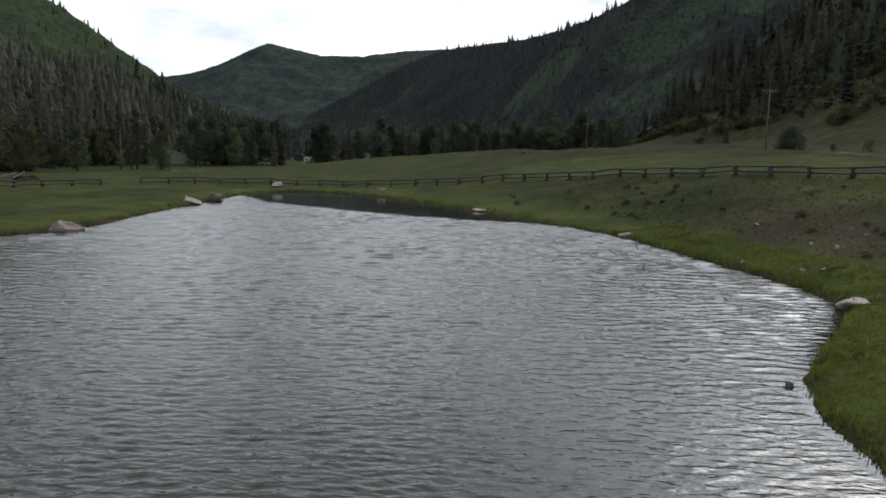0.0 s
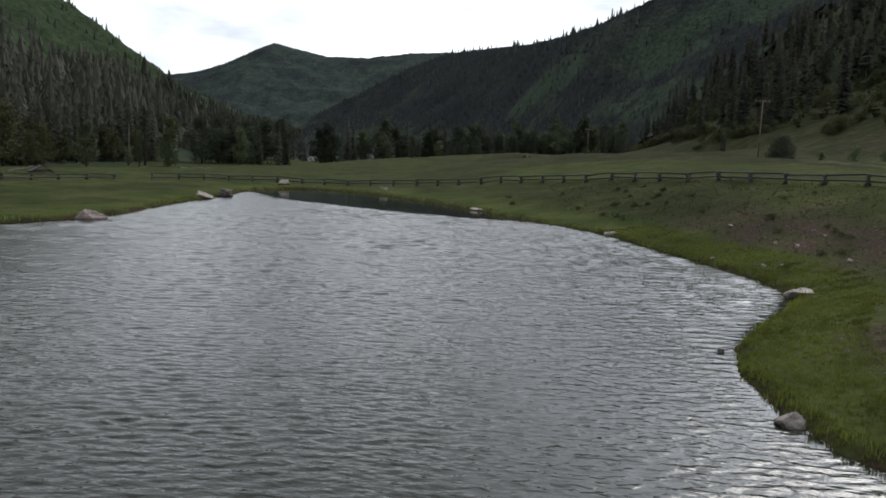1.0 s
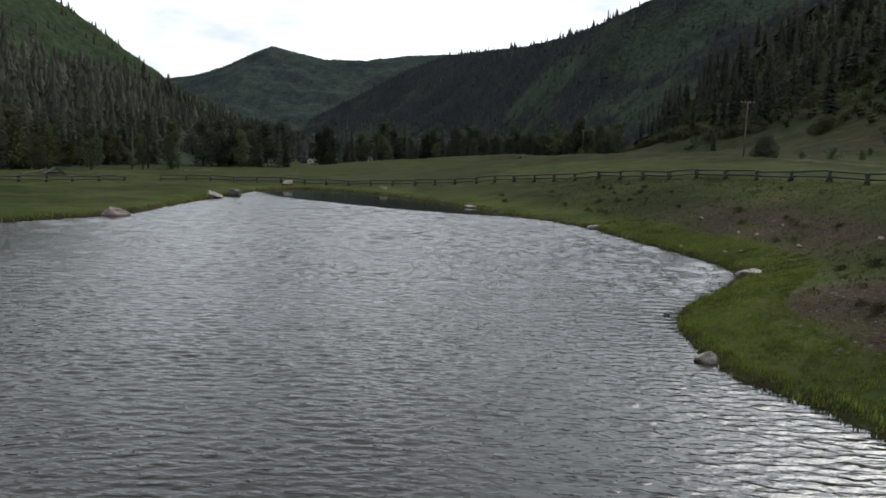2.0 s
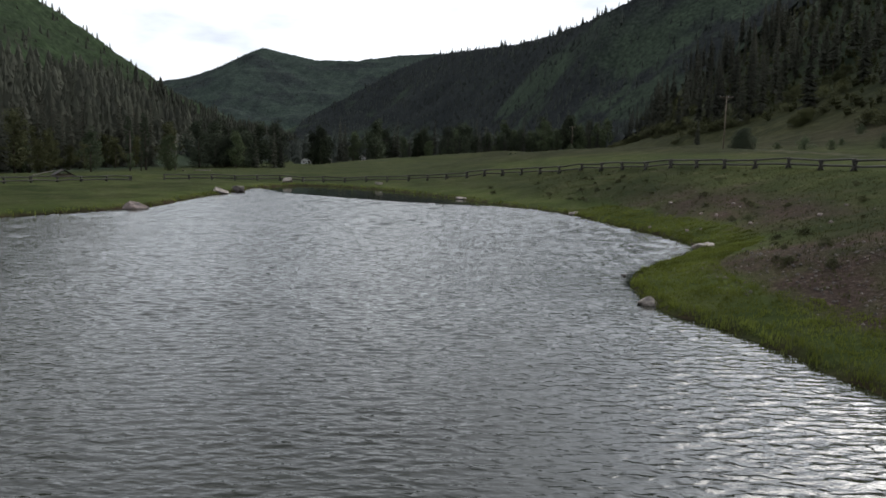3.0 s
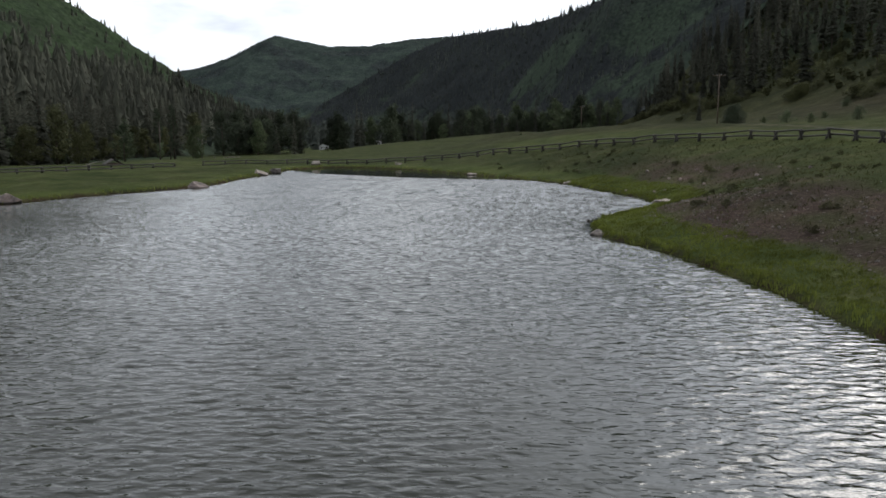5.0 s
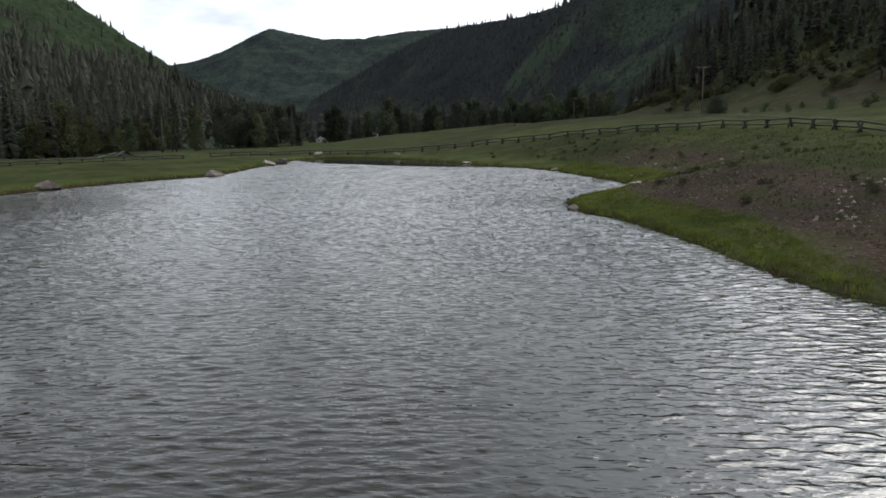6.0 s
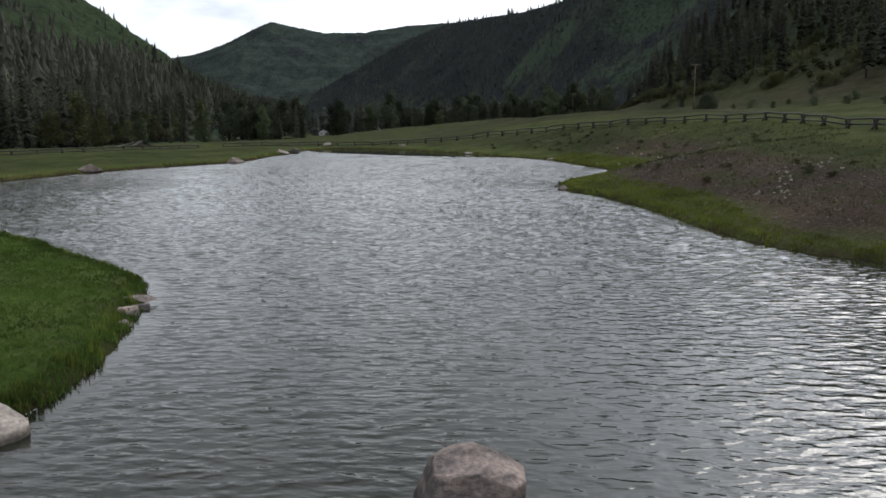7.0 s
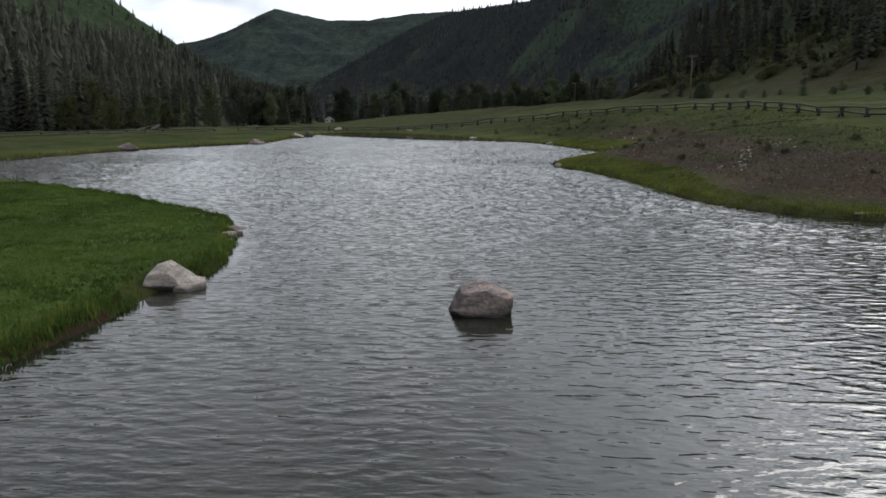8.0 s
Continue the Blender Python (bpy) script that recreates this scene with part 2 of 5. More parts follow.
STRAW = leafy("dry_stems", (0.05, 0.058, 0.022), (0.10, 0.092, 0.045), 0.3, 0.15)
# pale and greyish: the haze of distance is put into this foliage colour
HAZY_WOODS = leafy("hazy_woods", (0.096, 0.103, 0.098), (0.110, 0.118, 0.111), 0.3, 0.006)
RIDGE_FIRS = leafy("ridge_firs", (0.062, 0.067, 0.065), (0.074, 0.080, 0.076), 0.2, 0.006)
PALE_ASPENS = leafy("pale_aspens", (0.062, 0.076, 0.052), (0.090, 0.104, 0.072), 0.45, 0.02)
WEST_CANOPY = canopy_material("west_canopy", (0.026, 0.032, 0.021), (0.029, 0.043, 0.022))
# ridge and far mountain: greens tinted bluer with distance, as painted haze
HAZY_RIDGE_CANOPY = canopy_material("hazy_ridge_canopy", (0.026, 0.029, 0.030), (0.041, 0.054, 0.039))
HAZY_FAR_CANOPY = canopy_material("hazy_far_canopy", (0.028, 0.034, 0.034), (0.037, 0.050, 0.042))
# darker copy of the cottonwood leaves, with shade put into the colour
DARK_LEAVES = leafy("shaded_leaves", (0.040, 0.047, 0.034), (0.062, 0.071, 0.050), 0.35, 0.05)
BARK = plain("bark", (0.045, 0.036, 0.028), (0.11, 0.09, 0.07), 4.0, 0.9, 0.03, stretch=(1, 1, 0.25))
DEADWOOD = plain("bleached_wood", (0.16, 0.14, 0.115), (0.36, 0.33, 0.29), 5.0, 0.85, 0.02, stretch=(1, 1, 0.2))
RAIL = plain("weathered_rail", (0.030, 0.027, 0.024), (0.10, 0.092, 0.084), 6.0, 0.85, 0.01, stretch=(0.2, 1, 1))
GREYWOOD = plain("grey_deadwood", (0.08, 0.066, 0.055), (0.24, 0.21, 0.18), 5.0, 0.85, 0.02, stretch=(1, 1, 0.2))
POLE = plain("pole_wood", (0.09, 0.068, 0.052), (0.19, 0.15, 0.115), 5.0, 0.85, 0.01, stretch=(1, 1, 0.2))
INSULATOR = plain("porcelain", (0.45, 0.46, 0.47), (0.6, 0.6, 0.6), 5.0, 0.25, 0.0)
ROOF = plain("dark_roof", (0.030, 0.024, 0.022), (0.07, 0.055, 0.05), 2.0, 0.8, 0.01)
WALL = plain("white_boards", (0.5, 0.5, 0.48), (0.66, 0.66, 0.64), 1.5, 0.7, 0.005)
LOGS = plain("brown_boards", (0.10, 0.075, 0.055), (0.19, 0.15, 0.11), 1.5, 0.8, 0.01)
GLASS = plain("window_pane", (0.02, 0.022, 0.025), (0.03, 0.033, 0.036), 1.0, 0.08, 0.0, spec=0.6)


def stone_material(name, dark, light, stained=0.8):
    """Sandstone with pale veins and a dark wet band that the lapping water leaves low on the stone."""
    m, n, l, b = mat(name, 0.8, spec=0.3)
    geo = n.new("ShaderNodeNewGeometry")
    t1 = tex(n, l, 1.6, 6, 0.62, geo.outputs["Position"])
    t2 = tex(n, l, 14.0, 5, 0.65, geo.outputs["Position"])
    c1 = ramp(n, l, t1.outputs["Fac"], [(0.3, dark), (0.62, light), (0.72, tuple(min(0.75, v * 1.35) for v in light))])
    c2 = ramp(n, l, t2.outputs["Fac"], [(0.3, (0.6, 0.58, 0.57)), (0.6, (1.1, 1.1, 1.1))])
    c = blend(n, l, 1.0, c1.outputs["Color"], c2.outputs["Color"], "MULTIPLY")
    bed = n.new("ShaderNodeMapping")
    bed.inputs["Scale"].default_value = (0.55, 0.55, 2.6)
    bed.inputs["Rotation"].default_value = (0, radians(9), 0)
    l.new(geo.outputs["Position"], bed.inputs["Vector"])
    t3 = tex(n, l, 2.6, 5, 0.68, bed.outputs["Vector"])
    stain = ramp(n, l, t3.outputs["Fac"], [(0.42, (0.36, 0.385, 0.43)), (0.55, (1.12, 1.1, 1.08))])
    c = blend(n, l, stained, c, stain.outputs["Color"], "MULTIPLY")
    sep = n.new("ShaderNodeSeparateXYZ")
    l.new(geo.outputs["Position"], sep.inputs[0])
    wob = n.new("ShaderNodeMath")
    wob.operation = "MULTIPLY_ADD"
    l.new(t1.outputs["Fac"], wob.inputs[0])
    wob.inputs[1].default_value = -0.16
    l.new(sep.outputs["Z"], wob.inputs[2])
    wet = n.new("ShaderNodeMapRange")
    wet.inputs["From Min"].default_value, wet.inputs["From Max"].default_value = -0.02, 0.08
    wet.inputs["To Min"].default_value, wet.inputs["To Max"].default_value = 0.36, 1.0
    l.new(wob.outputs[0], wet.inputs["Value"])
    hv = n.new("ShaderNodeHueSaturation")
    l.new(wet.outputs["Result"], hv.inputs["Value"])
    l.new(c, hv.inputs["Color"])
    l.new(hv.outputs["Color"], b.inputs["Base Color"])
    bump(n, l, b, t2.outputs["Fac"], 0.8, 0.04)
    return m


STONE = stone_material("pink_sandstone", (0.085, 0.070, 0.066), (0.36, 0.29, 0.26))
PALE_STONE = stone_material("pale_stone", (0.19, 0.165, 0.145), (0.46, 0.40, 0.355), 0.45)
GREY_STONE = stone_material("grey_stone", (0.07, 0.058, 0.052), (0.19, 0.165, 0.15))


# ---- the lie of the land ----
EAST_BANK = [(27, -24), (22, -14), (17, -11.2), (13.5, -7.7), (12.0, -2.5), (11.5, 3.2), (10.4, 9.8), (9.3, 14.6), (7.7, 18.6), (7.5, 22.6), (8.1, 26.3), (10.5, 31), (13.6, 36), (15.2, 40.6), (14.6, 46.5), (13.0, 52.8), (11.8, 58), (10.2, 64.3), (7.6, 70)]
NORTH_BANK = [(3.6, 77), (0, 83.5), (-3.7, 89.6), (-7.9, 96), (-12.7, 102.3), (-17.8, 107.2), (-22.7, 109.3), (-27, 108.3), (-29.4, 103), (-30.4, 96)]
WEST_BANK = [(-29.9, 88.5), (-30.3, 78), (-30.1, 70), (-29.6, 63), (-30.3, 57.5), (-32.6, 52.5), (-35.5, 46.5), (-38.4, 38.5), (-40.5, 28), (-42.0, 18.5), (-45.5, 10.5)]
SPIT = [(-41, 6), (-31.2, 2.0), (-22, -4.2), (-16.6, -8.2), (-12.5, -11.8), (-9.9, -14.3), (-8.6, -16.7), (-7.5, -20), (-6.8, -23.1), (-6.55, -25.6), (-7.15, -27.1), (-7.05, -28.9), (-7.3, -31.5), (-7.8, -36), (-9, -44), (-9, -54), (-3, -63), (8, -66), (20, -58), (27, -42)]


def spline(knots, steps):
    p = np.array(knots, float)
    a, b, c, d = np.roll(p, 1, 0), p, np.roll(p, -1, 0), np.roll(p, -2, 0)
    out = []
    for s in np.arange(steps) / steps:
        out.append(0.5 * (2 * b + (c - a) * s + (2 * a - 5 * b + 4 * c - d) * s * s + (3 * b - a - 3 * c + d) * s ** 3))
    return np.stack(out, 1).reshape(-1, 2)


SHORE = spline(EAST_BANK + NORTH_BANK + WEST_BANK + SPIT, 4)


def smooth(lo, hi, v):
    u = np.clip((v - lo) / (hi - lo), 0, 1)
    return u * u * (3 - 2 * u)


def wave_noise(x, y, size, seed=0):
    """A cheap smooth noise in -1..1 from crossed waves."""
    r = np.random.RandomState(seed)
    out = np.zeros_like(x)
    for k in range(7):
        a, f, ph = r.uniform(0, 6.283), r.uniform(0.6, 1.7) / size * 6.283, r.uniform(0, 6.283)
        out += np.sin((x * math.cos(a) + y * math.sin(a)) * f + ph + 0.8 * np.sin((x * math.sin(a) - y * math.cos(a)) * f * 0.7))
    return out / 4.0


def shore_distance(x, y):
    """Metres from the water's edge: positive on land, negative over the pond."""
    best = np.full(x.shape, 1e9)
    inside = np.zeros(x.shape, bool)
    near = np.flatnonzero((np.abs(x + 5) < 330) & (np.abs(y - 20) < 380))
    best[:] = 300.0
    px, py = x[near], y[near]
    d2, odd = np.full(px.shape, 1e12), np.zeros(px.shape, bool)
    for (ax, ay), (bx, by) in zip(SHORE, np.roll(SHORE, -1, 0)):
        ex, ey = bx - ax, by - ay
        u = np.clip(((px - ax) * ex + (py - ay) * ey) / (ex * ex + ey * ey + 1e-9), 0, 1)
        d2 = np.minimum(d2, (px - ax - u * ex) ** 2 + (py - ay - u * ey) ** 2)
        if ay != by:
            odd ^= ((ay > py) != (by > py)) & (px < ex * (py - ay) / ey + ax)
    best[near] = np.where(odd, -1, 1) * np.sqrt(d2)
    return np.minimum(best, 300.0)


def along(line, x, y):
    """Distance to a line of (x, y, z) knots, its height at the nearest place, and the side (positive: to its right)."""
    best, z, side = np.full(x.shape, 1e12), np.zeros(x.shape), np.zeros(x.shape)
    for (ax, ay, az), (bx, by, bz) in zip(line, line[1:]):
        ex, ey = bx - ax, by - ay
        u = np.clip(((x - ax) * ex + (y - ay) * ey) / (ex * ex + ey * ey), 0, 1)
        d = (x - ax - u * ex) ** 2 + (y - ay - u * ey) ** 2
        nearer = d < best
        best = np.where(nearer, d, best)
        z = np.where(nearer, az + u * (bz - az), z)
        side = np.where(nearer, (x - ax) * ey - (y - ay) * ex, side)
    return np.sqrt(best), z, side


# each hill: its foot, then its crest, both with the rising ground on the right-hand side of the foot
EAST_HILL = ([(66, -900, 8), (62, -300, 8), (58, 0, 7), (60, 100, 7.5), (57, 150, 8), (60, 225, 9), (48, 320, 7.5), (72, 460, 6), (85, 700, 6), (40, 1000, 8), (-70, 1300, 10), (-370, 1650, 14)],
             [(560, -900, 210), (540, -200, 230), (480, 400, 235), (430, 800, 240), (390, 950, 245), (245, 1000, 224), (175, 1010, 187), (160, 1110, 190), (135, 1270, 196), (81, 1450, 204), (-2, 1600, 211), (-77, 1750, 219), (-164, 1800, 195), (-282, 1800, 130), (-430, 1800, 50)])
WEST_HILL = ([(-360, 1700, 15), (-270, 900, 5), (-195, 520, 0), (-158, 330, -1), (-172, 230, -1.5), (-205, 100, 0), (-265, -300, 2), (-280, -900, 2)],
             [(-560, 1800, 60), (-540, 1360, 92), (-508, 1200, 92), (-498, 1100, 101), (-496, 1000, 122), (-495, 900, 154), (-510, 800, 181), (-560, 500, 232), (-640, 0, 220), (-700, -900, 220)])
FAR_HILL = ([(-1900, 1900, 30), (-900, 1850, 20), (-300, 1850, 20), (800, 1850, 30)],
            [(-2200, 2560, 230), (-1250, 2560, 215), (-1028, 2560, 214), (-952, 2560, 226), (-847, 2560, 260), (-760, 2560, 303), (-697, 2560, 329), (-612, 2560, 310), (-519, 2560, 291), (-388, 2560, 292), (-240, 2560, 313), (-110, 2560, 320), (300, 2560, 330), (1500, 2560, 300)])


NEAR_SPUR = ([(94, -500, 9), (88, 0, 9), (84, 70, 9.5), (83, 120, 11), (83, 160, 12.5), (82, 195, 13.5), (79, 225, 14), (69, 270, 12), (66, 320, 10.5), (70, 380, 8.5), (74, 440, 7)],
             [(560, -500, 215), (480, -100, 215), (360, 130, 195), (260, 270, 150), (190, 345, 104), (140, 395, 66), (114, 418, 45), (84, 440, 14)])


# a shallow dip along the far fence: x, y and depth
HOLLOW = [(2, 110, 0.15), (-10, 119.5, 0.4), (-30, 126, 0.5), (-53.5, 123.5, 0.8), (-62, 109, 0.75), (-71.5, 91, 0.6), (-92, 68, 0.5), (-108, 54, 0.4)]
# the swell that carries the near fence: x, y and rise
BANK_TOP = [(8, 102, 0.0), (15, 92.5, 0.12), (24, 77, 0.4), (31, 62.3, 0.33), (34, 50, 0.36), (35, 40, 0.2), (37, 25, 0.0)]
TRACK = [(60, -120, 0), (55, 0, 0), (50, 60, 0), (46, 110, 0), (41, 160, 0), (36, 215, 0), (26, 270, 0), (24, 330, 0)]


def hill(shape, x, y, left):
    foot, crest = shape
    df, zf, sf = along(foot, x, y)
    dc, zc, sc = along(crest, x, y)
    sf, sc = (-sf, -sc) if left else (sf, sc)
    u = df / (df + dc + 1e-6)
    u = u ** 1.3 if shape is EAST_HILL else u ** 1.08 if shape is NEAR_SPUR else u
    rise = zf + (zc - zf) * (0.82 * u + 0.18 * smooth(0, 1, u)) + 7 * wave_noise(x, y, 170, 5) * np.minimum(1, df / 120) * np.minimum(1, dc / 90)
    return np.where(sf < 0, -50.0, np.where(sc > 0, zc - (0.6 if shape is NEAR_SPUR else 0.25) * dc, rise))


def ground_z(x, y):
    x, y = np.asarray(x, float), np.asarray(y, float)
    d = shore_distance(x, y)
    out = np.maximum(d, 0)
    k = smooth(50, 90, y)
    east = smooth(2 - 32 * k, 10 + 24 * k, x)
    bank = np.interp(out, [0, 3, 9, 19, 24, 55, 300], [0, 0.55, 2.25, 4.35, 4.7, 7.2, 8.5])
    bank *= 1 - 0.28 * smooth(45, -10, y)
    bank = bank - 0.42 * smooth(48, 34, y) * smooth(12, 22, out) * smooth(70, 40, out) * (x > 0)
    bank = bank - 5.5 * smooth(180, 330, y) * smooth(60, 20, x) * (bank > 4)
    field = 0.15 - 3.7 * smooth(20, 160, out) * smooth(-30, -95, x) + 0.9 * smooth(120, 330, y) * smooth(-110, -40, x)
    mound = 6.2 * np.exp(-((x + 2) / 42) ** 2 - ((y - 305) / 26) ** 2)
    z = field + (bank - field) * east
    lip = 0.26 * smooth(0, 0.5, d + 0.18 * wave_noise(x, y, 2.6, 3)) + 0.10 * wave_noise(x, y, 9, 1) * smooth(1, 6, d) + 0.05 * wave_noise(x, y, 2.2, 2) * smooth(0.5, 3, d)
    lip = lip + 0.25 * wave_noise(x, y, 45, 6) * smooth(25, 80, d)
    z = z * smooth(0, 2.5, d) + lip + np.maximum(mound - 0.4, 0) * (east * 0.5 + 0.5)
    dd, deep, _ = along(HOLLOW, x, y)
    z = z - deep * smooth(15, 2, dd) * smooth(1.5, 9, d)
    dd, rise, _ = along(BANK_TOP, x, y)
    z = z + rise * smooth(13, 2, dd)
    for shape, left in ((EAST_HILL, False), (NEAR_SPUR, False), (WEST_HILL, False), (FAR_HILL, True)):
        h = hill(shape, x, y, left)
        z = np.maximum(z, h)
    bed = np.maximum(-1.6, 0.42 * d - 0.02)
    return np.where(d < 0, bed, z)


def height(x, y):
    return float(ground_z(np.array([x]), np.array([y]))[0])


def spread(lo, hi, fine_lo, fine_hi, step, growth, most):
    mid = list(np.arange(fine_lo, fine_hi + 1e-6, step))
    a, s = [], step
    while (a[-1] if a else fine_hi) < hi:
        s = min(s * growth, most)
        a.append((a[-1] if a else fine_hi) + s)
    b, s = [], step
    while (b[-1] if b else fine_lo) > lo:
        s = min(s * growth, most)
        b.append((b[-1] if b else fine_lo) - s)
    return np.array(b[::-1] + mid + a)


def mesh_from(name, verts, faces, material=None, flat=True):
    me = bpy.data.meshes.new(name)
    me.from_pydata(verts, [], faces)
    if material:
        me.materials.append(material)
    if not flat:
        me.polygons.foreach_set("use_smooth", [True] * len(me.polygons))
    me.update()
    return me


def make_ground():
    xs = spread(-3200, 3000, -62, 48, 0.78, 1.09, 34)
    ys = spread(-2600, 3600, -66, 128, 0.78, 1.09, 34)
    gx, gy = np.meshgrid(xs, ys)
    x, y = gx.ravel(), gy.ravel()
    z = ground_z(x, y)
    nx, ny = len(xs), len(ys)
    i = (np.arange(ny - 1)[:, None] * nx + np.arange(nx - 1)).ravel()
    faces = np.stack([i, i + 1, i + nx + 1, i + nx], 1)
    me = mesh_from("ground", np.stack([x, y, z], 1).tolist(), faces.tolist(), MEADOW, False)
    d = shore_distance(x, y)
    k = smooth(50, 90, y)
    east = smooth(2 - 32 * k, 10 + 24 * k, x)

    def patch(cx, cy, rx, ry):
        return np.exp(-((x - cx) / rx) ** 2 - ((y - cy) / ry) ** 2)

    ragged = 1.1 * wave_noise(x, y, 7, 12)
    soil = 1.05 * smooth(2.6, 4.2, d + ragged) * smooth(14.5, 9.5, d + ragged) * smooth(-14, -2, y) * smooth(30, 25, y) * smooth(0, 6, x)
    soil += 0.9 * smooth(3.4, 5.5, d + ragged) * smooth(12.5, 8.5, d + ragged) * smooth(36, 43, y) * smooth(72, 56, y) * smooth(0, 6, x)
    soil *= np.clip(0.85 + 0.55 * wave_noise(x, 1.6 * y, 6.5, 13) + 0.3 * wave_noise(x, y, 2.4, 14), 0.4, 1.25)
    soil = np.clip(soil + 0.35 * patch(90, 150, 25, 25), 0, 1)
    lush = np.clip(1.1 * smooth(5.2, 2.2, d) * np.maximum(east, 0.55) * (1 - 0.65 * smooth(9, -6, y) * smooth(5, 9, x)) + 0.4 * patch(60, 92, 14, 40) + 0.85 * smooth(30, 5, d) * smooth(12, -5, y) * smooth(0, -4, x) + 0.35 * smooth(9, 3, d) + 0.7 * smooth(16, 21, d) * smooth(48, 36, d) * smooth(0, 8, x) * smooth(190, 150, y) + 0.42 * smooth(9.5, 13, d) * smooth(23, 17, d) * smooth(0, 8, x) * smooth(85, 60, y), 0, 1)
    south = smooth(9, -6, y) * smooth(5, 9, x)
    lush *= 1 - 0.75 * south * smooth(14, 8, d)
    soil = np.clip(soil + 0.55 * smooth(0.6, 2.2, d + 0.5 * ragged) * smooth(8, 4, d) * south, 0, 1)
    dry = np.clip(0.7 * east * smooth(4, 8, d) + 0.75 * east * smooth(34, 46, d) + 0.2 * wave_noise(x, 3 * y, 60, 15) * smooth(20, 40, d) + 1.3 * smooth(60, 76, x) * smooth(-50, 40, y) + 0.3 * smooth(48, 62, x) + 0.3 * smooth(130, 200, y), 0, 1.4)
    dry *= 1 - 0.7 * patch(60, 92, 14, 40)
    wood = np.zeros_like(x)
    for shape, left in ((EAST_HILL, False), (NEAR_SPUR, False), (WEST_HILL, False), (FAR_HILL, True)):
        df, _, sf = along(shape[0], x, y)
        sf = -sf if left else sf
        thin = 0.3 + 0.7 * smooth(430, 520, y) if shape is EAST_HILL else 0.75 if shape is NEAR_SPUR else 1.0
        wood = np.maximum(wood, np.where(sf > 0, smooth(25, 60, df) * thin, 0))
    wood = np.maximum(wood, smooth(-118, -135, x) * smooth(120, 190, y))
    spit = smooth(38, 24, d) * smooth(14, -2, y + 0.35 * x) * smooth(0, -4, x)
    dt, _, _ = along(TRACK, x, y)
    track = 0.40 * smooth(2.2, 0.9, dt)
    mud = np.maximum(smooth(0.32 + 0.25 * (x < 2), 0.08 + 0.12 * (x < 2), d + 0.12 * wave_noise(x, y, 3.1, 9)), d < 0)
    for key, values in (("track", track), ("soil", soil), ("lush", lush), ("spit", spit), ("dry", dry), ("wood", wood), ("mud", mud)):
        me.attributes.new(key, "FLOAT", "POINT").data.foreach_set("value", values.astype(np.float32))
    return tagged(new("ground", me), "rolling green meadow and slopes round a pond, with bare reddish patches", "ground", kind="structure")


ground = make_ground()


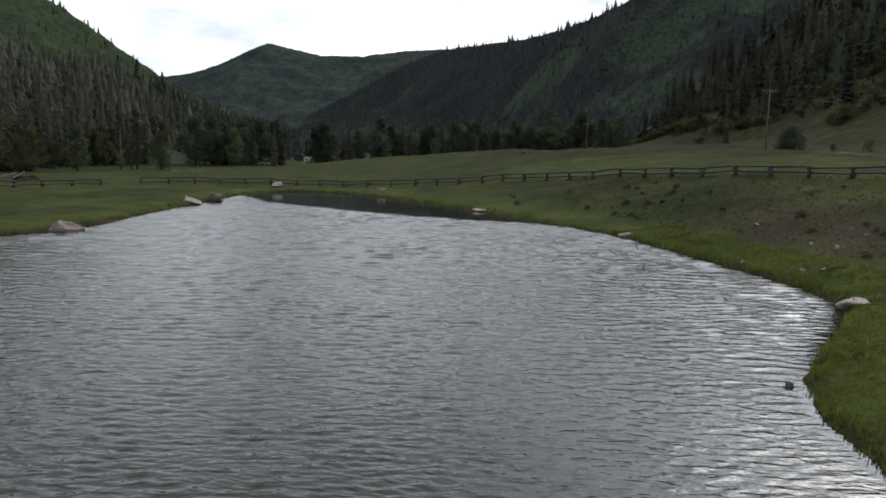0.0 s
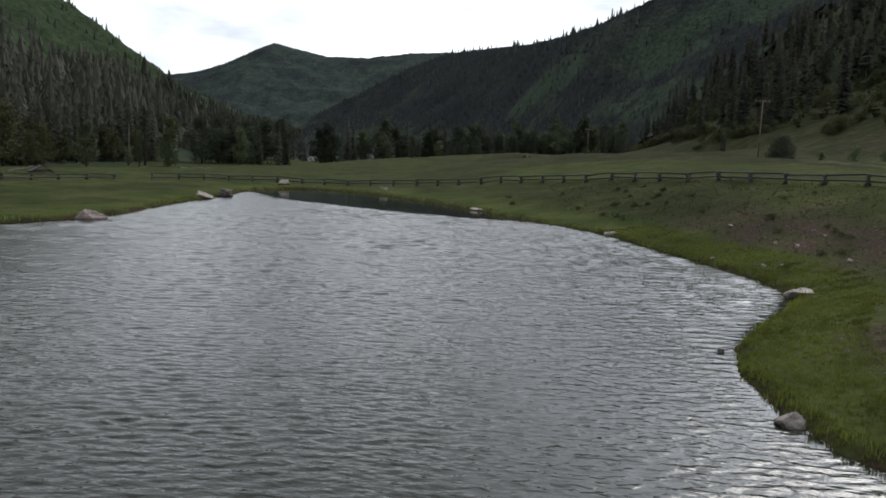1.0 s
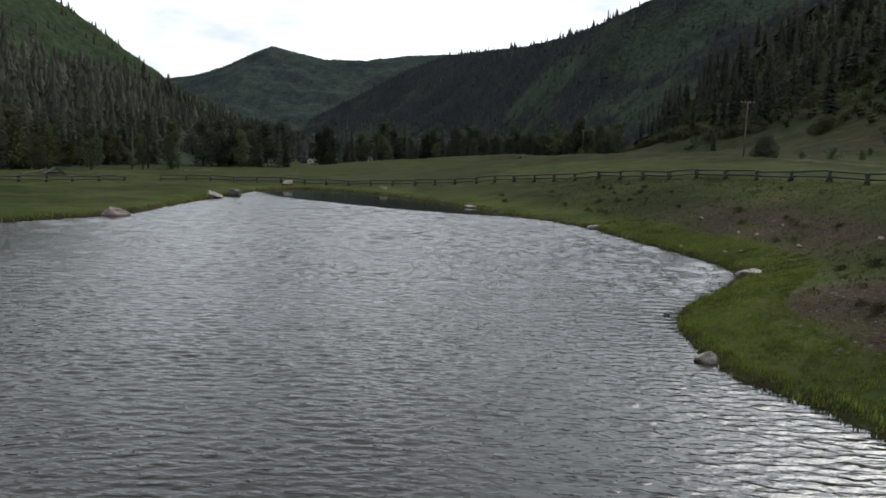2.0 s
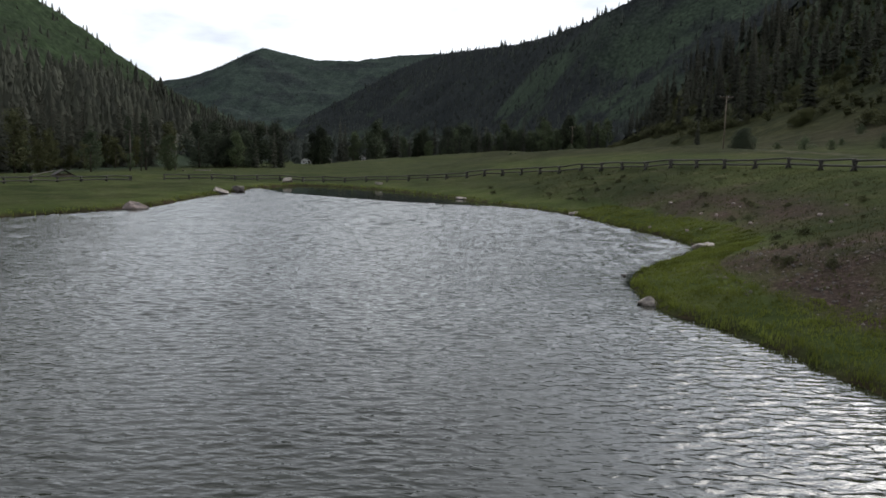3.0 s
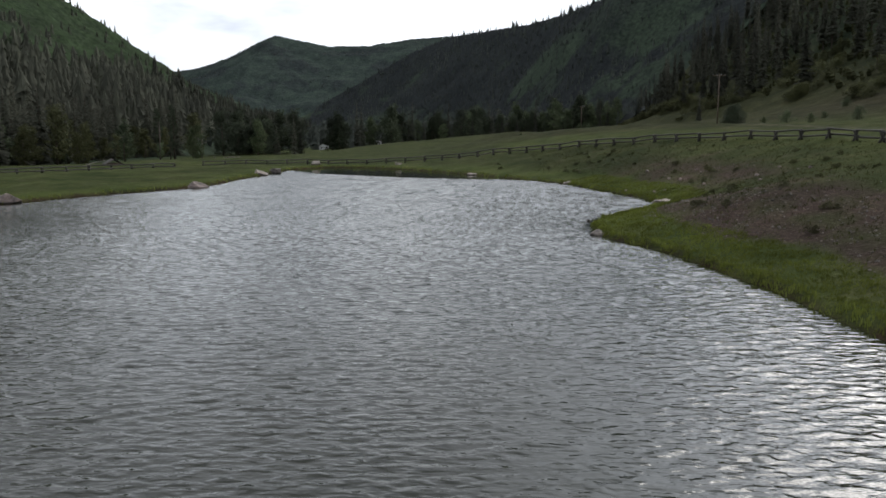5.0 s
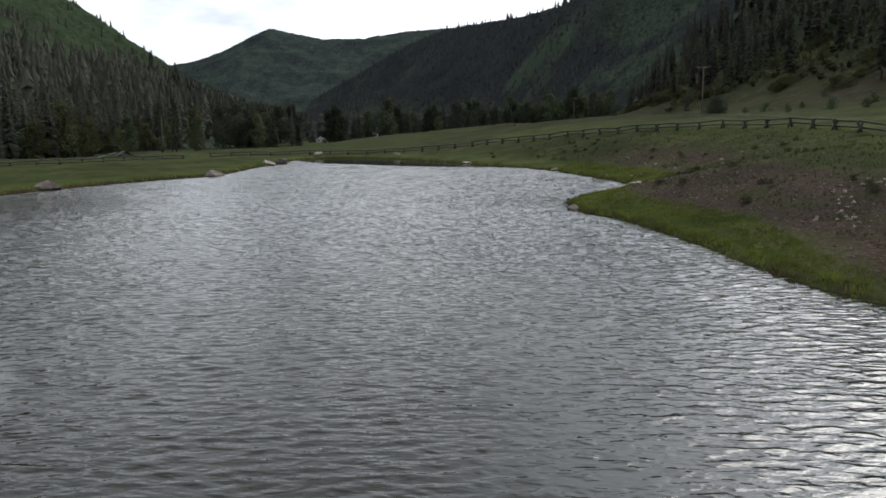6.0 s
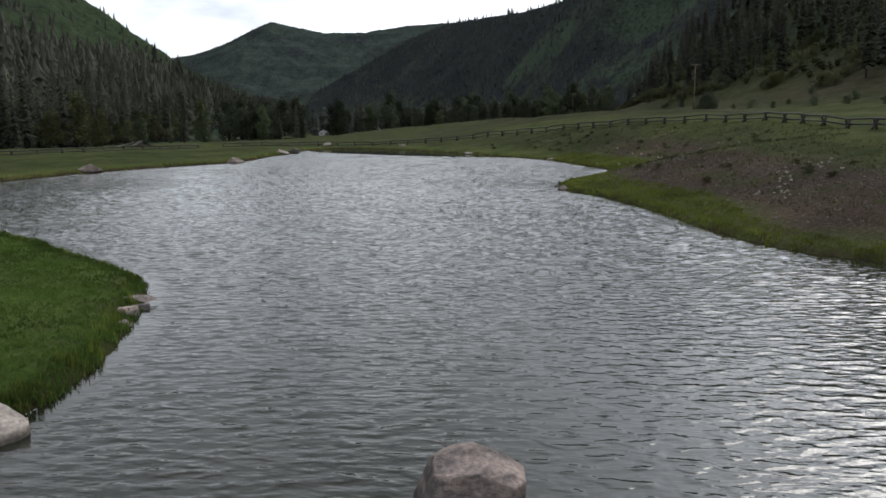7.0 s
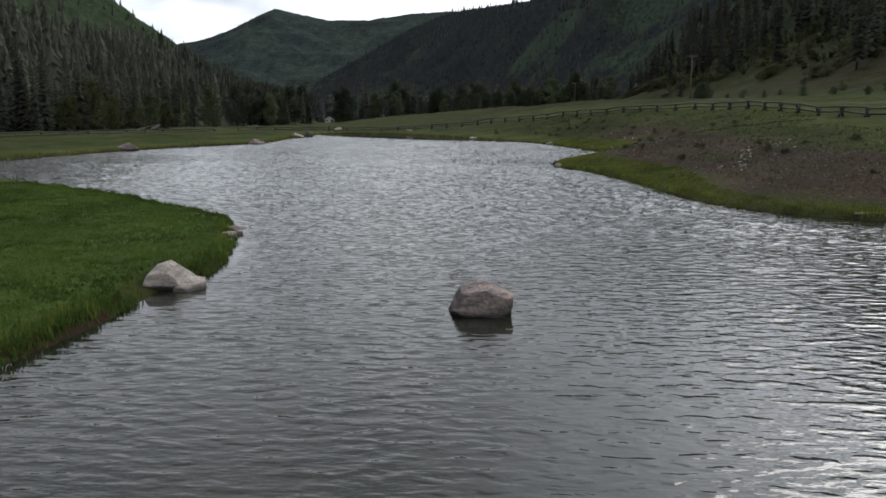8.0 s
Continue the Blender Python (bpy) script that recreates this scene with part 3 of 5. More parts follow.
def make_water():
    """The pond's surface: wind ripples as real relief, finest where the pond is seen close, smooth in the lee of the banks."""
    xs = spread(-58, 30, -18, 16, 0.18, 1.02, 0.36)
    ys = spread(-68, 116, -46, 42, 0.075, 1.02, 0.17)
    gx, gy = np.meshgrid(xs, ys)
    x, y = gx.ravel(), gy.ravel()
    r = np.random.RandomState(4)
    z = np.zeros_like(x)

    def ripples(count, short, grow, steep, spread, where, seed):
        """A train of wind ripples of several lengths, running down the pond, over one stretch of it."""
        w = np.flatnonzero(where > 0.001)
        px, py = x[w], y[w]
        for k in range(count):
            length = short * grow ** k * r.uniform(0.94, 1.06)
            a = radians(90 + 3 + float(np.clip(r.normal(0, spread), -33, 33)))
            f = 6.283 / length
            ph = f * (px * math.cos(a) + py * math.sin(a)) + r.uniform(0, 6.283) + 1.5 * wave_noise(px, py, 3.6 * length, seed + k)
            z[w] += where[w] * steep * length * (np.sin(ph) - 0.25 * np.cos(2 * ph))

    nearby, beyond = smooth(34, 16, y), smooth(30, 56, y)
    ripples(13, 0.31, 1.055, 0.0066, 22, nearby, 20)
    ripples(12, 0.24, 1.035, 0.0042, 26, nearby, 60)
    ripples(16, 0.46, 1.04, 0.0064, 22, (1 - nearby) * (1 - beyond), 100)
    ripples(16, 0.70, 1.035, 0.0076, 22, beyond, 140)
    gust = 0.9 + 0.2 * wave_noise(x, y, 24, 30)
    d = shore_distance(x, y)
    lee = np.interp(x, [-30, -24, -13, -2, 6, 15], [98, 89, 79, 74, 72, 70])
    calm = smooth(-0.2, 1.1, -d) * smooth(2.2, -1.8, y - lee + 0.8 * wave_noise(x, y, 9, 31))
    calm *= 1 - 0.8 * (1 - smooth(0, 5, -d)) * smooth(9, 14, x) * smooth(-6, -12, y)
    z *= np.clip(gust, 0.4, 1.2) * (1 - 0.45 * smooth(-12, -34, x)) * (0.06 + 0.94 * calm)
    near = smooth(-10, -30, y)
    lee_rock = 1 - 0.85 * np.exp(-((x - 1.2) / 1.0) ** 2 - ((y + 30.3) / 1.1) ** 2) - 0.8 * np.exp(-((x + 6.5) / 1.3) ** 2 - ((y + 28.2) / 1.0) ** 2)
    open_water = smooth(20, 70, y)
    south_lee = smooth(-27, -40, y)
    z *= (1 - 0.35 * near) * lee_rock * (1 - 0.45 * south_lee)
    nx, ny = len(xs), len(ys)
    i = (np.arange(ny - 1)[:, None] * nx + np.arange(nx - 1)).ravel()
    faces = np.stack([i, i + 1, i + nx + 1, i + nx], 1)
    keep = d[i] < 1.2
    me = mesh_from("water", np.stack([x, y, z], 1).tolist(), faces[keep].tolist(), WATER, False)
    me.attributes.new("ruffle", "FLOAT", "POINT").data.foreach_set("value", ((0.15 + 0.85 * calm) * lee_rock * (0.75 - 0.25 * near - 0.08 * smooth(10, 50, y))).astype(np.float32))
    me.attributes.new("breeze", "FLOAT", "POINT").data.foreach_set("value", (open_water * calm).astype(np.float32))
    me.attributes.new("wavelet", "FLOAT", "POINT").data.foreach_set("value", ((0.62 - 0.1 * near - 0.34 * smooth(8, 45, y) - 0.15 * south_lee) * calm * lee_rock).astype(np.float32))
    return tagged(new("water", me), "grey pond water rippled by the wind", "water", kind="structure")


water = make_water()


# ---- building blocks ----
def empty(name, m, label, category, group="", kind=""):
    e = new(name)
    e.empty_display_size = 0.3
    e.matrix_basis = m
    return tagged(e, label, category, group, kind)


def part(name, data, parent, m=None, label=""):
    ob = new(name, data)
    ob.parent = parent
    if m is not None:
        ob.matrix_basis = m
    if label:
        tagged(ob, label)
    return ob


def bm_mesh(name, bm, material, smooth_faces=False):
    me = bpy.data.meshes.new(name)
    bm.to_mesh(me)
    bm.free()
    me.materials.append(material)
    if smooth_faces:
        me.polygons.foreach_set("use_smooth", [True] * len(me.polygons))
    return me


def tube(verts, faces, pts, radii, sides=6):
    """A round limb along pts into the two lists."""
    pts = [Vector(p) for p in pts]
    start = len(verts)
    for k, p in enumerate(pts):
        d = (pts[min(k + 1, len(pts) - 1)] - pts[max(k - 1, 0)]).normalized()
        u = d.orthogonal().normalized()
        v = d.cross(u)
        for s in range(sides):
            a = 6.2832 * s / sides
            verts.append(tuple(p + (u * math.cos(a) + v * math.sin(a)) * radii[k]))
    for k in range(len(pts) - 1):
        for s in range(sides):
            t = (s + 1) % sides
            a = start + k * sides
            faces.append((a + s, a + t, a + sides + t, a + sides + s))
    faces.append(tuple(start + (len(pts) - 1) * sides + s for s in range(sides)))
    faces.append(tuple(start + s for s in reversed(range(sides))))


def log_mesh(name, length, r1, r2, material, rng, bow=0.02, axis="x", sides=7):
    v, f = [], []
    n = 5
    pts = []
    for k in range(n):
        u = k / (n - 1)
        off = (rng.uniform(-bow, bow), rng.uniform(-bow, bow)) if 0 < k < n - 1 else (0, 0)
        pts.append((u * length, off[0], off[1]) if axis == "x" else (off[0], off[1], u * length))
    tube(v, f, pts, [(r1 + (r2 - r1) * k / (n - 1)) * rng.uniform(0.93, 1.07) for k in range(n)], sides)
    return mesh_from(name, v, f, material, False)


def rock_mesh(name, size, seed, material, cuts=7, rough=0.10, sub=3, facets=()):
    """A boulder: a ball cut by a few planes into facets, with worn edges and fine dents."""
    rng = random.Random(seed)
    bm = bmesh.new()
    bmesh.ops.create_icosphere(bm, subdivisions=sub, radius=1.0)
    planes = [(Vector((rng.gauss(0, 1), rng.gauss(0, 1), rng.gauss(0.2, 0.8))).normalized(), rng.uniform(0.36, 0.62)) for _ in range(cuts + 4)]
    planes = [(Vector(p).normalized(), q) for p, q in facets] or planes
    grow = 1.0 if facets else 1.42
    for v in bm.verts:
        p = v.co.copy()
        for nrm, d in planes:
            over = p.dot(nrm) - d
            if over > 0:
                p -= nrm * over * 0.93
        p += v.co.normalized() * rough * (noise.noise(p * 2.3 + Vector((seed, 0, 0))) + 0.45 * noise.noise(p * 6.1 + Vector((0, seed, 0))))
        v.co = Vector((p.x * size[0], p.y * size[1], p.z * size[2])) * grow
    return bm_mesh(name, bm, material, False)


def rock(x, y, size, seed, material, label, z=None, turn=0, group="", sink=0.28, cuts=7, sub=3, facets=()):
    me = rock_mesh("rock", size, seed, material, cuts, 0.04 if facets else 0.10, sub, facets)
    ob = new("rock", me)
    base = max(height(x, y), -0.35) if z is None else z
    ob.matrix_basis = pose(x, y, base + size[2] * (1 - 2 * sink) * 0.85, 0, 0, turn)
    return tagged(ob, label, "rock", group)


# ---- trees ----
def spruce_meshes(seed, tall, wide, low=0.05):
    rng = random.Random(seed)
    v, f = [], []
    tube(v, f, [(0, 0, -0.4), (0.05, 0, tall * 0.4), (0, 0.03, tall * 0.97)], [tall * 0.013, tall * 0.009, 0.02], 6)
    trunk = mesh_from("trunk", v, f, BARK, False)
    v, f = [], []
    z = tall * low * rng.uniform(0.6, 1.5)
    while z < tall * 0.99:
        u = z / tall
        reach = wide * (1 - u) ** 0.78 * rng.uniform(0.78, 1.1) + 0.12
        n = max(5, int(13 - 6 * u))
        spin = rng.uniform(0, 6.28)
        for k in range(n):
            a = spin + 6.283 * k / n + rng.uniform(-0.25, 0.25)
            length = reach * rng.uniform(0.5, 1.2)
            droop = length * rng.uniform(0.20, 0.42)
            ca, sa = math.cos(a), math.sin(a)
            half = length * rng.uniform(0.24, 0.36)
            zz = z + rng.uniform(-0.55, 0.55)

            def at(r, s, dz):
                return (ca * r - sa * s, sa * r + ca * s, zz + dz)
            i = len(v)
            v += [at(0, 0, 0.12 * length), at(length * 0.45, half, -droop * 0.55), at(length * 0.5, 0, -droop * 0.2), at(length * 0.45, -half, -droop * 0.55),
                  at(length * 0.8, half * 0.55, -droop * 1.05), at(length, 0, -droop * 0.75), at(length * 0.8, -half * 0.55, -droop * 1.05)]
            f += [(i, i + 1, i + 2), (i, i + 2, i + 3), (i + 2, i + 1, i + 4), (i + 2, i + 4, i + 5), (i + 2, i + 5, i + 6), (i + 2, i + 6, i + 3)]
        z += tall * 0.026 * (1 + 0.5 * (1 - u)) * rng.uniform(0.85, 1.2)
    crown = mesh_from("crown", v, f, NEEDLES)
    return trunk, crown


def leaf_clumps(v, f, centres, count, leaf, rng):
    for (c, r) in centres:
        for _ in range(count):
            d = Vector((rng.gauss(0, 1), rng.gauss(0, 1), rng.gauss(0, 1))).normalized() * (rng.random() ** 0.4)
            p = Vector((c[0] + d.x * r[0], c[1] + d.y * r[1], c[2] + d.z * r[2]))
            a = Vector((rng.gauss(0, 1), rng.gauss(0, 1), rng.gauss(0, 0.6))).normalized() * leaf * rng.uniform(0.6, 1.3)
            b = a.orthogonal().normalized() * leaf * rng.uniform(0.35, 0.8)
            i = len(v)
            v += [tuple(p - a), tuple(p + b), tuple(p + a), tuple(p - b * 0.8)]
            f.append((i, i + 1, i + 2, i + 3))


def broadleaf_meshes(seed, tall, wide, leaf, material, clumps=26, count=70, low=0.25, poplar=False):
    rng = random.Random(seed)
    v, f = [], []
    lean = (rng.uniform(-0.04, 0.04) * tall, rng.uniform(-0.04, 0.04) * tall)
    top = (lean[0], lean[1], tall * 0.85)
    tube(v, f, [(0, 0, -0.3), (lean[0] * 0.3, lean[1] * 0.3, tall * 0.35), top], [tall * 0.02, tall * 0.014, tall * 0.004], 6)
    centres = []
    for k in range(clumps):
        u = low + (1 - low) * (k + rng.random()) / clumps
        a = rng.uniform(0, 6.283)
        girth = wide * (math.sin(min(1, (u - low) / (1 - low) * 1.15 + 0.12) * 2.9) ** 0.6 if not poplar else 0.7)
        rr = girth * rng.uniform(0.2, 0.85)
        c = (lean[0] * u + math.cos(a) * rr, lean[1] * u + math.sin(a) * rr, tall * u * 0.97)
        s = wide * rng.uniform(0.26, 0.46)
        centres.append((c, (s, s, s * rng.uniform(0.7, 1.2))))
        if k % 3 == 0:
            tube(v, f, [(lean[0] * u * 0.7, lean[1] * u * 0.7, c[2] * 0.72), ((c[0]) * 0.6, (c[1]) * 0.6, c[2] * 0.9), c], [tall * 0.006, tall * 0.004, tall * 0.0015], 5)
    trunk = mesh_from("trunk", v, f, BARK, False)
    v, f = [], []
    leaf_clumps(v, f, centres, count, leaf, rng)
    return trunk, mesh_from("crown", v, f, material)


SPRUCES = [spruce_meshes(11, 26, 3.2), spruce_meshes(12, 24, 3.4), spruce_meshes(13, 28, 3.0), spruce_meshes(14, 22, 3.2), spruce_meshes(15, 25, 2.6)]
PINES = [spruce_meshes(16, 23, 3.6, 0.22), spruce_meshes(17, 21, 3.9, 0.28), spruce_meshes(18, 25, 3.4, 0.2)]
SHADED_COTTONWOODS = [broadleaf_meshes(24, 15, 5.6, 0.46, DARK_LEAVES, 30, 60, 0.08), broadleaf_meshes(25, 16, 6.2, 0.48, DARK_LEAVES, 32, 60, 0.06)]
COTTONWOODS = [broadleaf_meshes(21, 15, 5.0, 0.44, LEAVES, 28, 55, 0.14), broadleaf_meshes(22, 17, 5.6, 0.46, LEAVES, 30, 55, 0.12), broadleaf_meshes(23, 13, 5.2, 0.42, LEAVES, 26, 55, 0.10)]
ASPEN_TREES = [broadleaf_meshes(31, 11, 3.4, 0.28, SAGE, 24, 80, 0.15), broadleaf_meshes(32, 9, 3.2, 0.26, SAGE, 22, 80, 0.12)]
BUSHES = [broadleaf_meshes(41, 3.0, 2.4, 0.16, SAGE, 18, 45, 0.05), broadleaf_meshes(42, 2.4, 2.4, 0.17, SAGE, 16, 45, 0.05), broadleaf_meshes(43, 2.6, 2.0, 0.15, LEAVES, 18, 50, 0.05)]


def plant(kind, pair, x, y, scale, turn, label, category, group, stretch=1.0, z=None):
    base = (height(x, y) if z is None else z) - 0.05
    e = empty(kind, pose(x, y, base, 0, 0, turn), label, category, group)
    m = Matrix.Diagonal((scale, scale, scale * stretch, 1))
    part("trunk", pair[0], e, m)
    part("crown", pair[1], e, m)
    return e


rng = random.Random(77)
# the dark row of spruces at the western edge of the meadow
for k in range(92):
    u = k / 91
    yy = 150 + 175 * u + rng.uniform(-5, 5)
    xx = np.interp(yy, [150, 200, 250, 285, 325], [-118, -123, -137, -136, -130]) - rng.uniform(0, 24)
    plant("spruce_tree", SPRUCES[rng.randrange(5)], xx, yy, rng.uniform(0.72, 1.08), rng.uniform(0, 360), "tall dark spruce at the edge of the meadow", "tree", "spruces along the meadow")
for xx, yy, s in ((-108, 262, 0.95), (-99, 312, 1.0), (-121, 232, 0.8), (-104, 330, 0.9), (-126, 172, 0.9), (-128, 205, 0.7)):
    plant("cottonwood_tree", COTTONWOODS[rng.randrange(3)], xx, yy, s, rng.uniform(0, 360), "rounded grey-green cottonwood at the meadow's edge", "tree", "cottonwoods by the meadow")
for k in range(20):
    yy = 160 + 165 * k / 19 + rng.uniform(-4, 4)
    xx = np.interp(yy, [150, 200, 250, 285, 325], [-118, -123, -137, -136, -130]) + rng.uniform(-9, 4)
    plant("aspen_tree", ASPEN_TREES[k % 2], xx, yy, rng.uniform(0.8, 1.7), rng.uniform(0, 360), "pale grey-green aspen among dark spruces", "tree", "aspens along the meadow")
# the mixed belt of trees across the valley floor
for k in range(120):
    xx = -118 + 200 * k / 119 + rng.uniform(-2, 2)
    yy = np.interp(xx, [-118, -90, -60, -20, 30, 80], [318, 335, 385, 420, 440, 450]) + rng.uniform(-8, 34)
    if -62 < xx < -54 or -88 < xx < -79:
        continue
    if rng.random() < 0.42:
        plant("spruce_tree", SPRUCES[rng.randrange(5)], xx, yy, rng.uniform(0.5, 0.95), rng.uniform(0, 360), "dark spruce among broadleaf trees on the valley floor", "tree", "trees across the valley")
    else:
        # the western end and some others take the leaves coloured as in shade
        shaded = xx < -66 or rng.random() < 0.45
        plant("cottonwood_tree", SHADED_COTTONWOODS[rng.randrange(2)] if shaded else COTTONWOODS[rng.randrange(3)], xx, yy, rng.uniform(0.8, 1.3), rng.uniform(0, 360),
              "broad cottonwood on the valley floor, shade put into its leaf colour" if shaded else "leafy green cottonwood on the valley floor", "tree", "trees across the valley")


# ---- woods on the hills ----
def fir_template(seed):
    """A fir one metre tall: ragged, drooping whorls round a spire."""
    g = random.Random(seed)
    v, f = [], []
    girth = g.uniform(0.15, 0.22)
    for k in range(8):
        h = 0.03 + 0.87 * k / 8 + g.uniform(-0.015, 0.015)
        r = girth * (1 - h) ** 0.75 * g.uniform(0.75, 1.2) + 0.014
        i = len(v)
        v.append((g.uniform(-0.01, 0.01), g.uniform(-0.01, 0.01), min(1.0, h + 0.22)))
        spin = g.uniform(0, 6.28)
        for j in range(8):
            q = r * (1.0 if j % 2 else 0.66) * g.uniform(0.7, 1.25)
            a = spin + 0.785 * j
            v.append((math.cos(a) * q, math.sin(a) * q, h - (0.035 if j % 2 else -0.02) + g.uniform(-0.015, 0.015)))
        f += [(i, i + 1 + j, i + 1 + (j + 1) % 8) for j in range(8)]
    return np.array(v), np.array(f)


def aspen_template(seed):
    """A slim broadleaf tree one metre tall: a ragged column of leaf clumps round a solid heart."""
    g = random.Random(seed)
    wide, v, f = g.uniform(0.15, 0.24), [], []
    for k, (h, w) in enumerate(((0.12, 0.35), (0.4, 0.8), (0.7, 0.75), (0.92, 0.25))):
        v += [(math.cos(1.2566 * j + k) * wide * w * 0.8, math.sin(1.2566 * j + k) * wide * w * 0.8, h) for j in range(5)]
    for k in range(3):
        for j in range(5):
            a, b = k * 5 + j, k * 5 + (j + 1) % 5
            f += [(a, b, b + 5), (a, b + 5, a + 5)]
    for _ in range(15):
        d = Vector((g.gauss(0, 1), g.gauss(0, 1), g.gauss(0, 1))).normalized()
        c = Vector((d.x * wide, d.y * wide, 0.55 + d.z * 0.43))
        p = Vector((g.gauss(0, 1), g.gauss(0, 1), g.gauss(0, 1))).normalized() * g.uniform(0.05, 0.09)
        q = p.orthogonal().normalized() * g.uniform(0.04, 0.075)
        i = len(v)
        v += [tuple(c - p), tuple(c + q), tuple(c + p), tuple(c - q)]
        f += [(i, i + 1, i + 2), (i, i + 2, i + 3)]
    return np.array(v), np.array(f)


def far_template(seed, fir):
    """A tree seen from a kilometre off: a ragged spire, or a low rounded crown."""
    g = random.Random(seed)
    rows = ((0.02, 0.19), (0.38, 0.12), (0.7, 0.055)) if fir else ((-0.3, 0.95), (0.28, 0.78), (0.5, 0.45))
    v, f = [], []
    for h, w in rows:
        spin = g.uniform(0, 6.28)
        v += [(math.cos(1.2566 * j + spin) * w * g.uniform(0.75, 1.25), math.sin(1.2566 * j + spin) * w * g.uniform(0.75, 1.25), h + g.uniform(-0.06, 0.06)) for j in range(5)]
    v.append((g.uniform(-0.03, 0.03), g.uniform(-0.03, 0.03), 1.0 if fir else 0.6))
    for k in range(len(rows) - 1):
        for j in range(5):
            a, b = k * 5 + j, k * 5 + (j + 1) % 5
            f += [(a, b, b + 5), (a, b + 5, a + 5)]
    last = len(v) - 6
    f += [(last + j, last + (j + 1) % 5, len(v) - 1) for j in range(5)]
    return np.array(v), np.array(f)


NEAR_FIRS, NEAR_ASPENS = [fir_template(k) for k in range(7)], [aspen_template(k) for k in range(6)]
FAR_FIRS, CANOPY = [far_template(k, True) for k in range(5)], [far_template(k, False) for k in range(7)]


def stamp(name, x, y, tall, templates, material, label, seed, soft=False):
    """All the trees at x, y as one mesh."""
    r = np.random.RandomState(seed)
    z = ground_z(x, y) - 0.4
    pick = r.randint(0, len(templates), len(x))
    turn = r.uniform(0, 6.283, len(x))
    girth = r.uniform(0.8, 1.25, len(x))
    allv, allf, start = [], [], 0
    for k, (v, f) in enumerate(templates):
        w = np.flatnonzero(pick == k)
        c, q = np.cos(turn[w])[:, None], np.sin(turn[w])[:, None]
        t, g = tall[w][:, None], (tall[w] * girth[w])[:, None]
        p = np.stack([x[w][:, None] + (v[:, 0] * c - v[:, 1] * q) * g, y[w][:, None] + (v[:, 0] * q + v[:, 1] * c) * g, z[w][:, None] + v[:, 2] * t], 2)
        allv.append(p.reshape(-1, 3))
        allf.append((f[None] + (start + np.arange(len(w)) * len(v))[:, None, None]).reshape(-1, 3))
        start += len(w) * len(v)
    me = mesh_from(name, np.concatenate(allv).tolist(), np.concatenate(allf).tolist(), material, not soft)
    return tagged(new(name, me), label, "woods", kind="stuff")


def sown(shape, left, region, spacing, seed, over=18):
    """Places sown evenly over one hillside, with how far each is from the foot and from the crest."""
    r = np.random.RandomState(seed)
    (x0, x1), (y0, y1) = region
    gx, gy = np.meshgrid(np.arange(x0, x1, spacing), np.arange(y0, y1, spacing))
    x = gx.ravel() + r.uniform(-0.55, 0.55, gx.size) * spacing
    y = gy.ravel() + r.uniform(-0.55, 0.55, gx.size) * spacing
    df, _, sf = along(shape[0], x, y)
    dc, _, sc = along(shape[1], x, y)
    sf, sc = (-sf, -sc) if left else (sf, sc)
    ok = (sf > 0) & ((sc < 0) | (dc < over))
    return x[ok], y[ok], df[ok], dc[ok], r


def drift(x, y, size, seed):
    return wave_noise(x, y, size, seed) + 0.5 * wave_noise(x, y, size / 3.7, seed + 1)


def canopy(shape, left, region, step, tall, cover, aspen, material, label, seed, over=14):
    """The closed canopy over one hillside: a sheet of uneven crowns that sinks into the ground where the cover ends."""
    r = np.random.RandomState(seed)
    (x0, x1), (y0, y1) = region
    gx, gy = np.meshgrid(np.arange(x0, x1, step), np.arange(y0, y1, step))
    ny, nx = gx.shape
    x = gx.ravel() + r.uniform(-0.35, 0.35, gx.size) * step
    y = gy.ravel() + r.uniform(-0.35, 0.35, gx.size) * step
    df, _, sf = along(shape[0], x, y)
    dc, _, sc = along(shape[1], x, y)
    sf, sc = (-sf, -sc) if left else (sf, sc)
    full = np.where((sf > 0) & ((sc < 0) | (dc < over)), cover(x, y, df, dc), 0)
    z = ground_z(x, y) - 1.0 + (1.0 + tall * (1 + 0.18 * wave_noise(x, y, 11, seed) + r.normal(0, 0.20, x.size))) * full
    i = (np.arange(ny - 1)[:, None] * nx + np.arange(nx - 1)).ravel()
    faces = np.stack([i, i + 1, i + nx + 1, i + nx], 1)
    faces = faces[(full[faces] > 0.02).any(1)]
    used, faces = np.unique(faces, return_inverse=True)
    me = mesh_from("canopy", np.stack([x, y, z], 1)[used].tolist(), faces.reshape(-1, 4).tolist(), material, False)
    me.attributes.new("aspen", "FLOAT", "POINT").data.foreach_set("value", np.clip(aspen(x, y, df, dc), 0, 1)[used].astype(np.float32))
    return tagged(new("canopy", me), label, "woods", kind="stuff")


